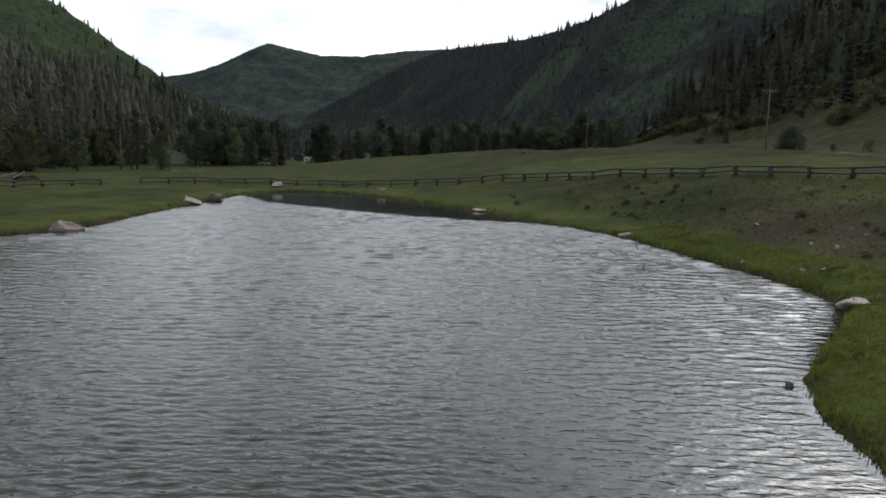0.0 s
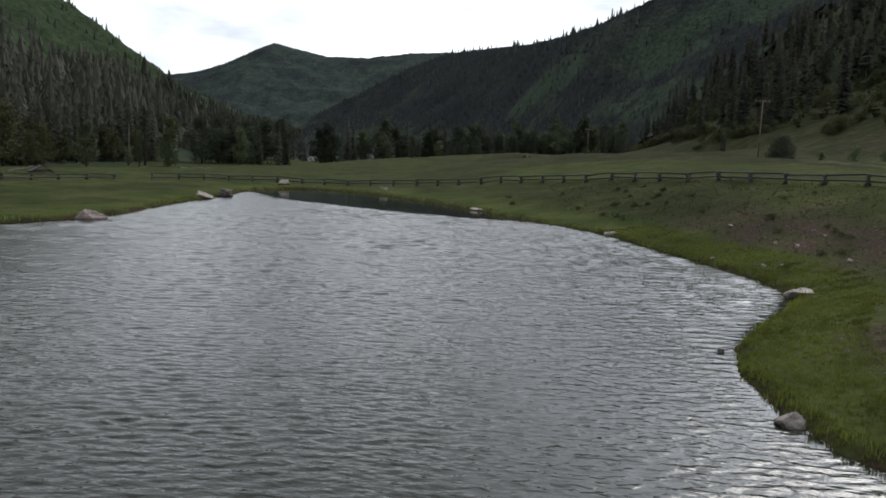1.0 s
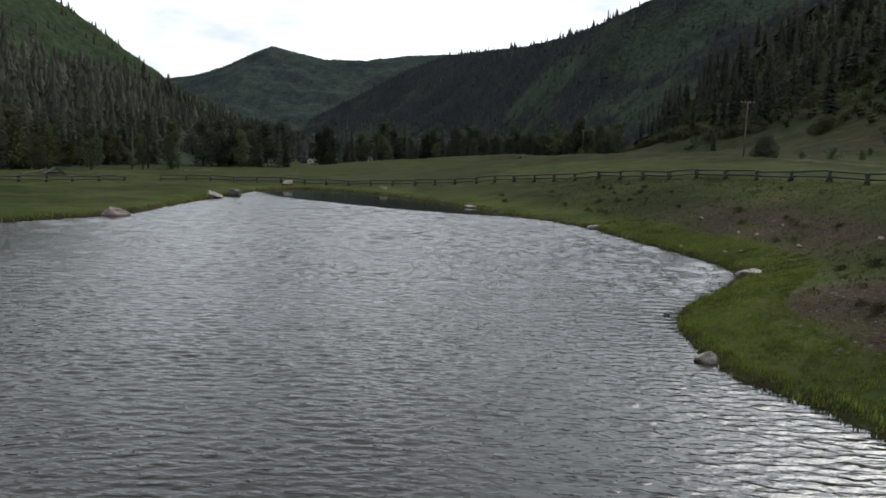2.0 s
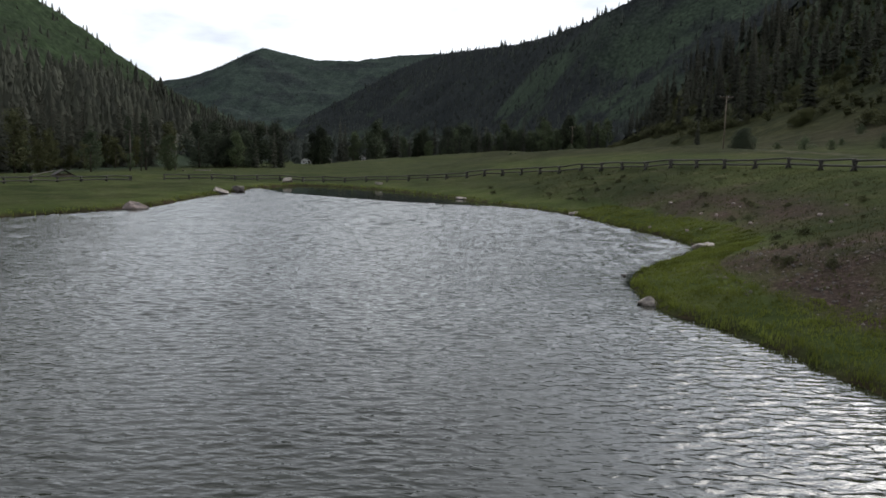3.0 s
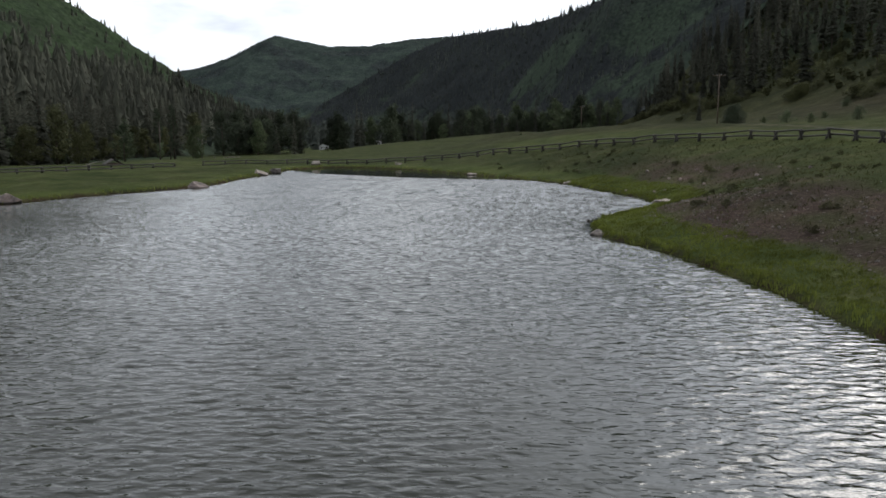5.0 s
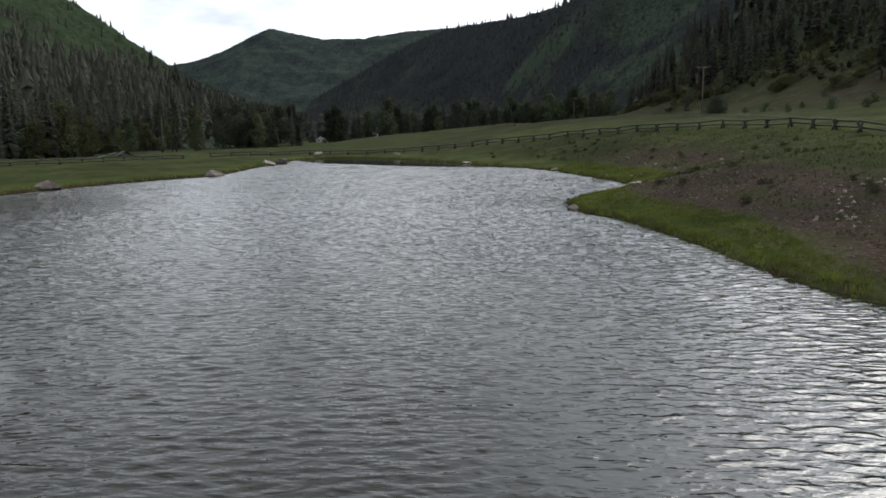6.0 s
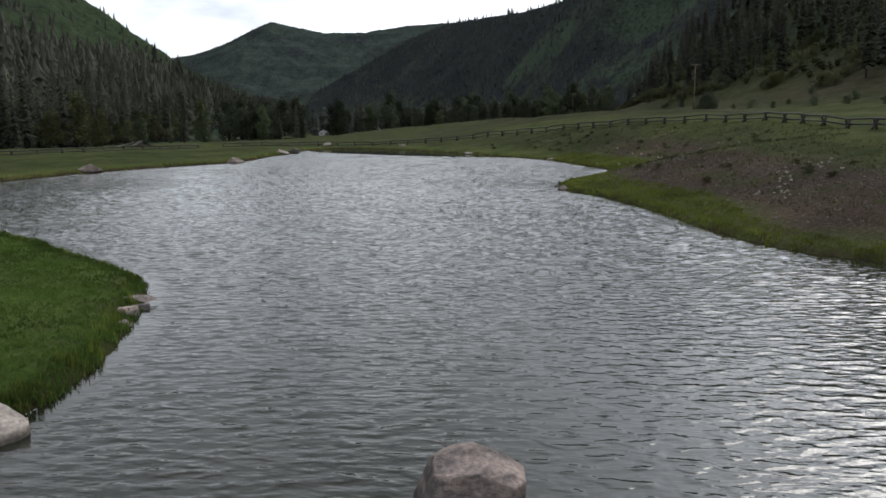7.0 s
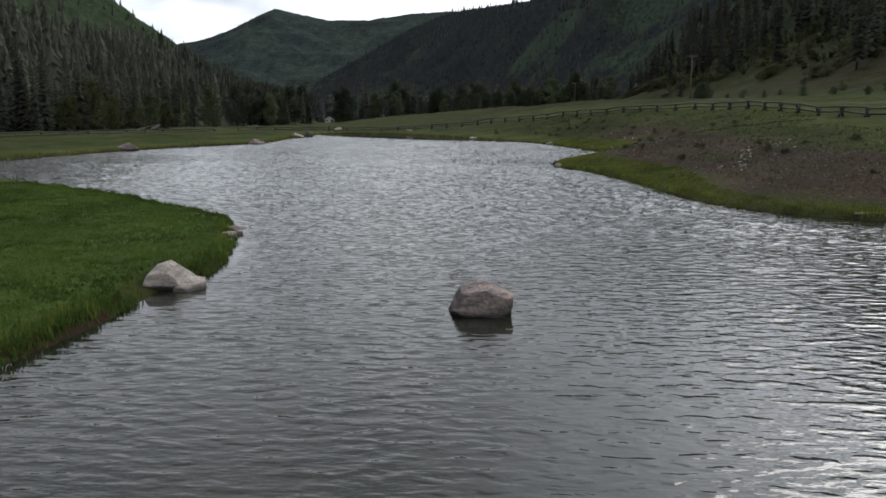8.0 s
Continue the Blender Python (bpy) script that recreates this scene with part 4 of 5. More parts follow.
# the steep western hillside: tall dark spruces low down, pale aspens among them, then a smooth green canopy with spruces along the crest
def west_woods():
    x, y, df, dc, r = sown(WEST_HILL, False, ((-640, -150), (120, 1500)), 6.6, 51)
    up = df / (df + dc) + 0.05 * drift(x, y, 90, 77)
    low = smooth(0.25, 0.13, up)
    crest = smooth(30, 8, dc) * smooth(420, 620, y)
    odds = np.maximum(np.maximum(0.93 * low, 0.55 * crest), 0.04 + 0.22 * smooth(0.2, 0.9, drift(x, y, 130, 52)))
    fir = (r.random_sample(len(x)) < odds) & (df > 8)
    tall = np.where(up < 0.25, 23, 12) * r.uniform(0.6, 1.2, len(x))
    for close in (True, False):
        m = fir & ((y < 620) == close)
        stamp("fir_woods", x[m], y[m], tall[m], NEAR_FIRS if close else FAR_FIRS, NEEDLES, "dark spruces covering a steep hillside " + ("close to the meadow" if close else "in the distance"), 58)
    m = ~fir & (low > 0.15) & (df > 10) & (r.random_sample(len(x)) < 0.85) & (y < 700)
    stamp("aspen_woods", x[m], y[m], r.uniform(9, 16, m.sum()), NEAR_ASPENS, PALE_ASPENS, "pale aspens among dark spruces on a steep hillside", 59)
    x, y, df, dc, r = sown(WEST_HILL, False, ((-420, -150), (120, 900)), 4.6, 53, 10)
    up = df / (df + dc) + 0.05 * drift(x, y, 90, 77)
    m = (df > 6) & (up < 0.19) & (y < 900)
    stamp("fir_woods", x[m], y[m], r.uniform(4.0, 7.5, m.sum()), CANOPY, NEEDLES, "young dark spruces filling the gaps on a steep hillside", 55, True)
    canopy(WEST_HILL, False, ((-590, -190), (260, 1330)), 3.4, 4.0,
           lambda x, y, df, dc: smooth(0.11, 0.24, df / (df + dc) + 0.05 * drift(x, y, 90, 77)),
           lambda x, y, df, dc: 0.75 - 0.5 * smooth(0.2, 0.9, drift(x, y, 130, 52)), WEST_CANOPY, "smooth green aspen canopy covering a steep hillside", 54)


# the long eastern ridge: dark firs, with bright aspen bands across its shoulder and lighter woods at its foot
RIDGE_BANDS = [([(60, 1190, 0), (100, 1110, 0), (140, 1050, 0), (175, 960, 0), (225, 905, 0)], 26), ([(90, 1180, 0), (140, 1075, 0), (180, 985, 0), (262, 930, 0)], 22), ([(210, 960, 0), (330, 900, 0), (420, 760, 0)], 30)]


def ridge_aspen(x, y, df, dc):
    """How much of the ridge's wood is aspen, 0 to 1."""
    band = np.zeros_like(x)
    for line, wide in RIDGE_BANDS:
        d, _, _ = along(line, x, y)
        band = np.maximum(band, smooth(wide * 1.5, wide * 0.5, d + 9 * drift(x, y, 40, 66)))
    foot = smooth(0.36, 0.18, df / (df + dc) + 0.06 * drift(x, y, 80, 67)) * smooth(1050, 1300, y)
    light = np.maximum(np.maximum(band, 0.6 * foot), 0.8 * smooth(0.15, 0.6, drift(x, y, 170, 62)) * smooth(1150, 900, y))
    light = np.maximum(light, 0.6 * smooth(0.55, 0.9, drift(x, y, 120, 68)))
    return light * (1 - 0.6 * smooth(60, 20, dc))


def east_woods():
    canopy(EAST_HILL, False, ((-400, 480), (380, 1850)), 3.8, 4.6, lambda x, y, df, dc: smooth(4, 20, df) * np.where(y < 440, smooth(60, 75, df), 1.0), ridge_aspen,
           HAZY_RIDGE_CANOPY, "dark and light green canopy covering a long ridge", 65)
    x, y, df, dc, r = sown(EAST_HILL, False, ((-400, 480), (380, 1850)), 7.0, 61)
    light = ridge_aspen(x, y, df, dc)
    fir = r.random_sample(len(x)) < 0.16 + 0.38 * (1 - light)
    crest = (dc < 34) & (drift(x, y, 60, 60) + r.normal(0, 0.22, len(x)) > -0.05)
    fir = np.where(dc < 34, crest & (r.random_sample(len(x)) < 0.75), fir) & ((y > 440) | (df > 60))
    tall = 13 * r.uniform(0.55, 1.15, len(x)) * np.where(dc < 34, r.uniform(0.7, 1.5, len(x)), 1)
    for close in (True, False):
        m = fir & ((y < 760) == close)
        stamp("fir_woods", x[m], y[m], tall[m], NEAR_FIRS if close else FAR_FIRS, RIDGE_FIRS, "dark firs standing out of the woods on a long ridge " + ("close to the valley floor" if close else "in the distance"), 64)


def far_woods():
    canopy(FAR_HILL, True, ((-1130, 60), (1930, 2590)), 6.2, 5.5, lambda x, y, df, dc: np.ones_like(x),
           lambda x, y, df, dc: 0.7 - 0.6 * smooth(0.0, 0.7, drift(x, y, 240, 73)), HAZY_FAR_CANOPY, "green canopy covering a rounded mountain", 72, 20)
    x, y, df, dc, r = sown(FAR_HILL, True, ((-1120, 20), (1930, 2600)), 9.0, 71, 12)
    fir = (r.random_sample(len(x)) < 0.30 * smooth(0.1, 0.8, drift(x, y, 240, 73)) * smooth(10, 40, dc)) | ((np.abs(x + 860) < 90) & (dc < 14) & (r.random_sample(len(x)) < 0.5))
    stamp("fir_woods", x[fir], y[fir], r.uniform(8, 14, fir.sum()), FAR_FIRS, RIDGE_FIRS, "dark firs scattered over a rounded mountain", 74)


west_woods()
east_woods()
far_woods()
r = np.random.RandomState(88)
vx, vy = r.uniform(-340, 100, 2600), r.uniform(455, 1500, 2600)
flat = np.ones(len(vx), bool)
for shape in (EAST_HILL, WEST_HILL):
    flat &= along(shape[0], vx, vy)[2] < 0
stamp("valley_woods", vx[flat], vy[flat], r.uniform(8, 20, flat.sum()), NEAR_FIRS + NEAR_ASPENS, HAZY_WOODS, "mixed woods filling the far valley floor", 89)

# firs and scrub on the near eastern spur
rng = random.Random(91)
SCRUB_LINES = [((84, 197), (89, 198), (97, 207), (106, 216)), ((86, 238), (95, 228), (104, 224)), ((72, 262), (79, 248), (84, 240)), ((80, 428), (73, 345), (76, 324), (84, 298)), ((74, 300), (80, 284)),
               ((105, 392), (96, 360), (92, 330)), ((106, 339), (113, 326)), ((130, 342), (140, 336), (141, 306)), ((100, 262), (108, 246), (118, 240)), ((87, 158), (94, 166), (104, 168)), ((118, 205), (130, 214), (136, 232))]
OPEN_STRIPS = [[(x, y, 0) for x, y in line] for line in SCRUB_LINES]


def spur_up(x, y):
    """Metres uphill from the spur's foot, negative on the meadow."""
    d, _, side = along(NEAR_SPUR[0], np.array([float(x)]), np.array([float(y)]))
    return float(d[0] if side[0] > 0 else -d[0])


count = 0
while count < 295:
    xx, yy = rng.uniform(66, 235), rng.uniform(95, 440)
    up = spur_up(xx, yy)
    lowest = float(np.interp(yy, [95, 150, 195, 215, 260, 300, 440], [6, 6, 8, 10, 14, 12, 2]))
    if up < lowest or up > 120 or rng.random() > 1.15 - up / 160:
        continue
    near = min(float(along(line, np.array([xx]), np.array([yy]))[0][0]) for line in OPEN_STRIPS)
    if near < 3.0 + 2.0 * rng.random():
        continue
    pine = rng.random() < 0.35
    plant("pine_tree" if pine else "fir_tree", (PINES if pine else SPRUCES)[rng.randrange(3 if pine else 5)], xx, yy, rng.uniform(0.5, 0.95), rng.uniform(0, 360),
          "dark pine with a bare lower trunk on the hillside" if pine else "dark fir on the open hillside", "tree", "conifers on the hillside", 1.0)
    count += 1
x, y, df, dc, r = sown(NEAR_SPUR, False, ((80, 420), (60, 430)), 9.0, 95, 30)
m = df > 95
stamp("fir_woods", x[m], y[m], r.uniform(13, 23, m.sum()), NEAR_FIRS, NEEDLES, "dark firs high on a steep spur", 96)
x, y, df, dc, r = sown(NEAR_SPUR, False, ((66, 250), (100, 440)), 4.6, 97, 10)
m = (df > 9) & (df < 160) & (drift(x, y, 26, 98) + 0.014 * df + r.normal(0, 0.2, len(x)) > 0.15)
stamp("low_scrub", x[m], y[m], r.uniform(1.6, 3.4, m.sum()), [(v * (1.9, 1.9, 1), f) for v, f in NEAR_ASPENS], SAGE, "low olive scrub between the firs of a hillside", 99)
# scrub grows in strips that climb the slope, and in loose clumps between the firs
for line in SCRUB_LINES:
    length = sum(math.dist(p, q) for p, q in zip(line, line[1:]))
    n = int(length / 2.0)
    for k in range(n):
        u = k / max(1, n - 1) * (len(line) - 1)
        i = min(int(u), len(line) - 2)
        xx = line[i][0] + (line[i + 1][0] - line[i][0]) * (u - i) + rng.gauss(0, 1.2)
        yy = line[i][1] + (line[i + 1][1] - line[i][1]) * (u - i) + rng.gauss(0, 1.6)
        plant("scrub_bush", BUSHES[rng.randrange(2)], xx, yy, rng.uniform(0.8, 1.6), rng.uniform(0, 360), "pale green scrub bush on the hillside", "bush", "scrub on the hillside", 0.75)
count = 0
while count < 80:
    xx, yy = rng.uniform(70, 170), rng.uniform(110, 420)
    up = spur_up(xx, yy)
    if up < 13 or up > 75 or math.sin((xx + 0.8 * yy) * 0.11) + 0.5 * math.sin(xx * 0.07 - yy * 0.05) < 0.2:
        continue
    plant("scrub_bush", BUSHES[rng.randrange(2)], xx, yy, rng.uniform(0.6, 1.5), rng.uniform(0, 360), "pale green scrub bush on the hillside", "bush", "scrub on the hillside")
    count += 1
for xx, yy, s in ((53.9, 116.4, 0.75), (57, 114, 0.6), (63.1, 110.5, 0.8), (71.8, 113.5, 0.7), (66, 104, 0.55), (54, 128, 0.5), (72, 96, 0.6), (79, 150, 0.7), (64, 86, 0.5), (44, 305, 0.8), (41, 313, 1.0), (46, 316, 0.9), (13.4, 248, 0.6), (15, 247, 0.5), (66, 130, 0.45)):
    plant("shrub", BUSHES[2], xx, yy, s, rng.uniform(0, 360), "small dark green shrub on open grass", "bush", "shrubs beyond the fence")
plant("willow_bush", broadleaf_meshes(47, 4.2, 3.0, 0.17, DARK_LEAVES, 60, 90, 0.02), 51.2, 137.5, 0.95, 20, "large rounded grey-green willow bush beside a pole", "bush", "")
plant("fir_tree", SPRUCES[1], 66.5, 220, 0.36, 0, "small dark fir below the scrub", "tree", "conifers on the hillside")


# ---- fences ----
FENCE_EAST = [(-53.5, 123.5), (-48, 126.3), (-40, 126.5), (-30, 126), (-20, 123.5), (-10, 119.5), (0, 112), (8, 102.5), (15.1, 92.6), (24, 77), (31, 62.3), (34, 50), (35, 37.7), (37, 22), (41, 2), (46, -20)]
FENCE_WEST = [(-56.5, 116.5), (-62, 109), (-67, 99.6), (-71.5, 91.2), (-79, 82), (-92, 68), (-108, 54)]
rng = random.Random(5)
LEG = [log_mesh("leg", 1.15, 0.125, 0.105, RAIL, rng, 0.015, "z") for _ in range(4)]
RAILS = [log_mesh("rail", 1.0, 0.105, 0.085, RAIL, rng, 0.012) for _ in range(5)]


def make_fence(line, label):
    pts = []
    left = 0.0
    for (ax, ay), (bx, by) in zip(line, line[1:]):
        length = math.hypot(bx - ax, by - ay)
        s = left
        while s < length:
            pts.append((ax + (bx - ax) * s / length, ay + (by - ay) * s / length))
            s += 4.1
        left = s - length
    fence = empty("rail_fence", pose(pts[0][0], pts[0][1], height(*pts[0])), label, "fence")
    inv = fence.matrix_basis.inverted()
    posts = []
    for k, (x, y) in enumerate(pts):
        q = pts[min(k + 1, len(pts) - 1)] if k + 1 < len(pts) else pts[k - 1]
        yaw = math.degrees(math.atan2(q[1] - y, q[0] - x))
        z = height(x, y)
        posts.append((x, y, z, yaw))
        buck = empty("buck", inv @ pose(x, y, z, 0, 0, yaw), "", "")
        buck.parent = fence
        for tilt in (24, -24):
            part("leg", LEG[rng.randrange(4)], buck, pose(rng.uniform(-0.06, 0.06), 0.25 if tilt > 0 else -0.25, -0.08, tilt + rng.uniform(-7, 7), rng.uniform(-8, 8), 0))
    for a, b in zip(posts, posts[1:]):
        for level, side in ((0.93, 0.0), (0.42, 0.2)):
            p = Vector((a[0], a[1], a[2] + level + rng.uniform(-0.09, 0.09)))
            q = Vector((b[0], b[1], b[2] + level + rng.uniform(-0.09, 0.09)))
            d = (q - p)
            over = d.normalized() * 0.22
            n = Vector((-d.y, d.x, 0)).normalized() * side
            m = Matrix.Translation(p - over + n) @ d.to_track_quat("X", "Z").to_matrix().to_4x4() @ Matrix.Diagonal((d.length + 0.44, 1, 1, 1))
            part("rail", RAILS[rng.randrange(5)], fence, inv @ m)
    return fence


make_fence(FENCE_EAST, "long weathered buck-and-rail wooden fence above the pond")
make_fence(FENCE_WEST, "weathered buck-and-rail wooden fence across the meadow")


# ---- rocks ----
def block_mesh(name, size, planes, material, seed, edge=0.05, rough=0.035):
    """A blocky boulder: a lump of rock cleft by planes, its edges worn, its faces dented."""
    bm = bmesh.new()
    bmesh.ops.create_cube(bm, size=1.0, matrix=Matrix.Diagonal((*size, 1)))
    for nrm, d in planes:
        nrm = Vector(nrm).normalized()
        cut = bmesh.ops.bisect_plane(bm, geom=bm.verts[:] + bm.edges[:] + bm.faces[:], plane_co=nrm * d, plane_no=nrm, clear_outer=True)
        rim = [g for g in cut["geom_cut"] if isinstance(g, bmesh.types.BMEdge)]
        if rim:
            bmesh.ops.contextual_create(bm, geom=rim)
    bmesh.ops.remove_doubles(bm, verts=bm.verts[:], dist=0.02)
    bmesh.ops.bevel(bm, geom=bm.edges[:], offset=edge, segments=2, profile=0.6, affect="EDGES")
    bmesh.ops.triangulate(bm, faces=bm.faces[:])
    for _ in range(4):
        long = [e for e in bm.edges if e.calc_length() > 0.13]
        if long:
            bmesh.ops.subdivide_edges(bm, edges=long, cuts=1)
            bmesh.ops.triangulate(bm, faces=bm.faces[:])
    bm.normal_update()
    for v in bm.verts:
        p = v.co * 2.1 + Vector((seed, 0, 0))
        v.co = v.co + v.normal * rough * (noise.noise(p) + 0.6 * noise.noise(p * 2.9) + 0.35 * noise.noise(p * 7.0))
    return bm_mesh(name, bm, material, False)


def boulder(x, y, z, size, planes, material, seed, label, turn=0.0, edge=0.05, rough=0.035):
    ob = new("boulder", block_mesh("boulder", size, planes, material, seed, edge, rough))
    ob.matrix_basis = pose(x, y, z, 0, 0, turn)
    return tagged(ob, label, "rock")


boulder(1.12, -28.75, 0.0, (2.2, 2.0, 1.8), [((0.05, -0.94, 0.33), 0.52), ((-0.05, -0.8, 0.6), 0.65), ((0.35, 0.05, 0.93), 0.65), ((0.3, -0.35, 0.88), 0.67), ((-0.88, -0.1, 0.46), 0.68), ((-0.12, -0.1, 0.98), 0.6), ((-0.5, 0.2, 0.84), 0.77), ((1, 0, -0.1), 0.69), ((0.8, -0.3, -0.5), 0.575),
        ((0, -0.75, -0.65), 0.393), ((-0.5, -0.5, -0.7), 0.465), ((0.75, -0.65, 0.1), 0.72), ((0, 1, 0.2), 0.6), ((-0.7, 0.7, 0.2), 0.72), ((0.7, 0.7, 0.2), 0.8), ((-0.3, -0.78, 0.52), 0.63)],
        STONE, 3, "large blocky pinkish sandstone boulder standing in the water", edge=0.022, rough=0.02)
boulder(-7.02, -26.95, 0.0, (1.7, 1.6, 1.5), [((-0.3, -0.2, 0.93), 0.56), ((0.57, -0.12, 0.81), 0.45), ((0.1, -0.96, 0.26), 0.42), ((0.1, -0.55, 0.83), 0.535), ((-0.95, -0.1, 0.3), 0.58), ((0.8, -0.3, 0.5), 0.5),
        ((0, 1, 0.2), 0.55), ((0.1, -0.72, -0.7), 0.20), ((0.95, -0.1, 0.1), 0.62)],
        PALE_STONE, 8, "pale domed boulder overhanging the grassy water's edge", edge=0.03, rough=0.022)
boulder(-6.52, -27.1, -0.08, (0.8, 0.8, 0.7), [((0.3, -0.4, 0.85), 0.25), ((0.8, -0.4, 0.4), 0.30), ((-0.8, -0.3, 0.5), 0.32), ((0, -0.9, 0.3), 0.3), ((0.2, -0.7, -0.7), 0.24)],
        PALE_STONE, 12, "smaller pale rock beside a boulder in the water", edge=0.04, rough=0.025)
boulder(-8.3, -17.8, 0.18, (0.9, 0.42, 0.12), [((0.3, -0.2, 0.9), 0.075), ((0.9, -0.4, 0.2), 0.36), ((-0.8, 0.5, 0.1), 0.36)], STONE, 9, "flat reddish slab jutting over the water from a grassy spit", -6, 0.02, 0.012)
boulder(-7.98, -18.3, 0.04, (0.38, 0.32, 0.16), [((0.2, -0.5, 0.8), 0.07), ((-0.8, -0.4, 0.2), 0.18)], STONE, 10, "reddish stone under a slab at the water's edge", 20, 0.02, 0.012)
boulder(-7.98, -19.1, 0.08, (0.55, 0.42, 0.3), [((0.2, -0.5, 0.8), 0.11), ((-0.8, -0.4, 0.4), 0.18), ((0.7, -0.5, 0.4), 0.17)], STONE, 19, "small reddish stone at the tip of a grassy spit", 40, 0.03, 0.015)
boulder(-7.6, -20.2, 0.05, (0.42, 0.32, 0.22), [((0.2, -0.5, 0.8), 0.08), ((-0.8, -0.4, 0.4), 0.12)], STONE, 21, "small reddish stone by the water", 80, 0.03, 0.015)
boulder(-30.0, 57.6, 0.15, (2.7, 1.9, 1.9), [((-0.62, -0.3, 0.72), 0.50), ((0.48, -0.3, 0.82), 0.46), ((0.1, -0.88, 0.45), 0.58), ((-0.9, -0.3, 0.2), 1.05), ((0.85, -0.4, 0.3), 0.95), ((0, 1, 0.3), 0.6), ((-0.2, 0.6, 0.77), 0.5)],
        STONE, 14, "large reddish boulder with a peaked top on the grassy bank", 8, 0.05, 0.05)
rock(-30.5, 83.2, (0.95, 0.7, 0.5), 15, PALE_STONE, "pale slab of rock on the grassy bank", z=0.05, turn=-30)
rock(-29.6, 88.2, (0.9, 0.8, 0.62), 16, GREY_STONE, "dark grey rock at the water's edge", z=0.05)
rock(-28.8, 111.5, (0.95, 0.75, 0.55), 17, PALE_STONE, "pale rounded rock on the far bank", turn=20)
rock(-14.0, 108.5, (0.55, 0.4, 0.32), 18, PALE_STONE, "small pale rock on the far bank")
rock(-0.4, 84.9, (0.8, 0.55, 0.38), 20, PALE_STONE, "pale flat rock at the water's edge", z=-0.12)
rock(10.3, 64.6, (0.55, 0.45, 0.36), 21, PALE_STONE, "small pale rock at the water's edge", z=-0.08)
rock(15.3, 38.6, (0.85, 0.6, 0.44), 22, PALE_STONE, "pale flat rock in the cove", z=0.05, turn=25)
rock(7.35, 19.7, (0.48, 0.36, 0.28), 23, PALE_STONE, "rounded pale pinkish rock in shallow water", z=-0.06)
rock(7.8, 26.7, (0.15, 0.12, 0.07), 24, GREY_STONE, "small dark stone in the water", z=0.0)
rock(-38.9, 38.4, (1.1, 0.8, 0.72), 25, STONE, "reddish boulder on the grassy bank", z=0.0, turn=30)
rock(16.2, -7.8, (0.3, 0.25, 0.2), 26, PALE_STONE, "small pale rock at the water's edge", z=0.02)

# pale stones washed out of the bare bank
rng = random.Random(33)
for k in range(30):
    t = rng.random()
    x, y = 16.5 + 5.5 * t + rng.gauss(0, 0.7), 3.5 + 7 * t + rng.gauss(0, 1.0)
    rock(x, y, (rng.uniform(0.07, 0.16), rng.uniform(0.06, 0.11), rng.uniform(0.05, 0.09)), 100 + k, PALE_STONE, "small pale stone on bare soil", turn=rng.uniform(0, 360), group="stones on the bare bank", sub=2)
for k in range(14):
    x, y = rng.gauss(20, 3.2), rng.gauss(46, 7)
    rock(x, y, (rng.uniform(0.12, 0.28), rng.uniform(0.12, 0.2), rng.uniform(0.1, 0.16)), 130 + k, STONE, "small reddish stone on bare soil", turn=rng.uniform(0, 360), group="stones on the bare bank", sub=2)


def make_rubble():
    r = np.random.RandomState(8)
    v, f = [], []
    for cx, cy, sx, sy, n in ((18.8, 7, 3.0, 8, 620), (14, 20, 2.4, 3.6, 420), (20, 48, 3, 6, 220), (22, -4, 4, 6, 220)):
        for x, y in zip(r.normal(cx, sx, n), r.normal(cy, sy, n)):
            if shore_distance(np.array([x]), np.array([y]))[0] < 2.5:
                continue
            z, s = height(x, y), r.uniform(0.03, 0.10) * (1.5 if r.rand() < 0.12 else 1.0)
            i = len(v)
            v += [(x + a * s * r.uniform(0.6, 1.3), y + b * s * r.uniform(0.6, 1.3), z + c * s * 0.7) for a, b, c in ((1, 0, 0), (0, 1, 0), (-1, 0, 0), (0, -1, 0), (0, 0, 1), (0, 0, -0.5))]
            f += [(i + a, i + b, i + 4) for a, b in ((0, 1), (1, 2), (2, 3), (3, 0))] + [(i + b, i + a, i + 5) for a, b in ((0, 1), (1, 2), (2, 3), (3, 0))]
    return tagged(new("rubble", mesh_from("rubble", v, f, GREY_STONE)), "scattered pinkish stones on bare soil", "stones", kind="stuff")


make_rubble()
for k in range(80):
    d = rng.uniform(4.5, 17)
    yy = rng.uniform(-12, 92)
    edge = float(np.interp(yy, [-12, 3, 15, 23, 40, 53, 64, 77, 92], [19, 11.5, 9.3, 7.5, 15.2, 13, 10.3, 3.6, -5]))
    plant("weed_clump", BUSHES[rng.randrange(2)], edge + d, yy, rng.uniform(0.12, 0.26), rng.uniform(0, 360), "low tangled weed clump on the bank", "bush", "weeds on the bank", 0.6)


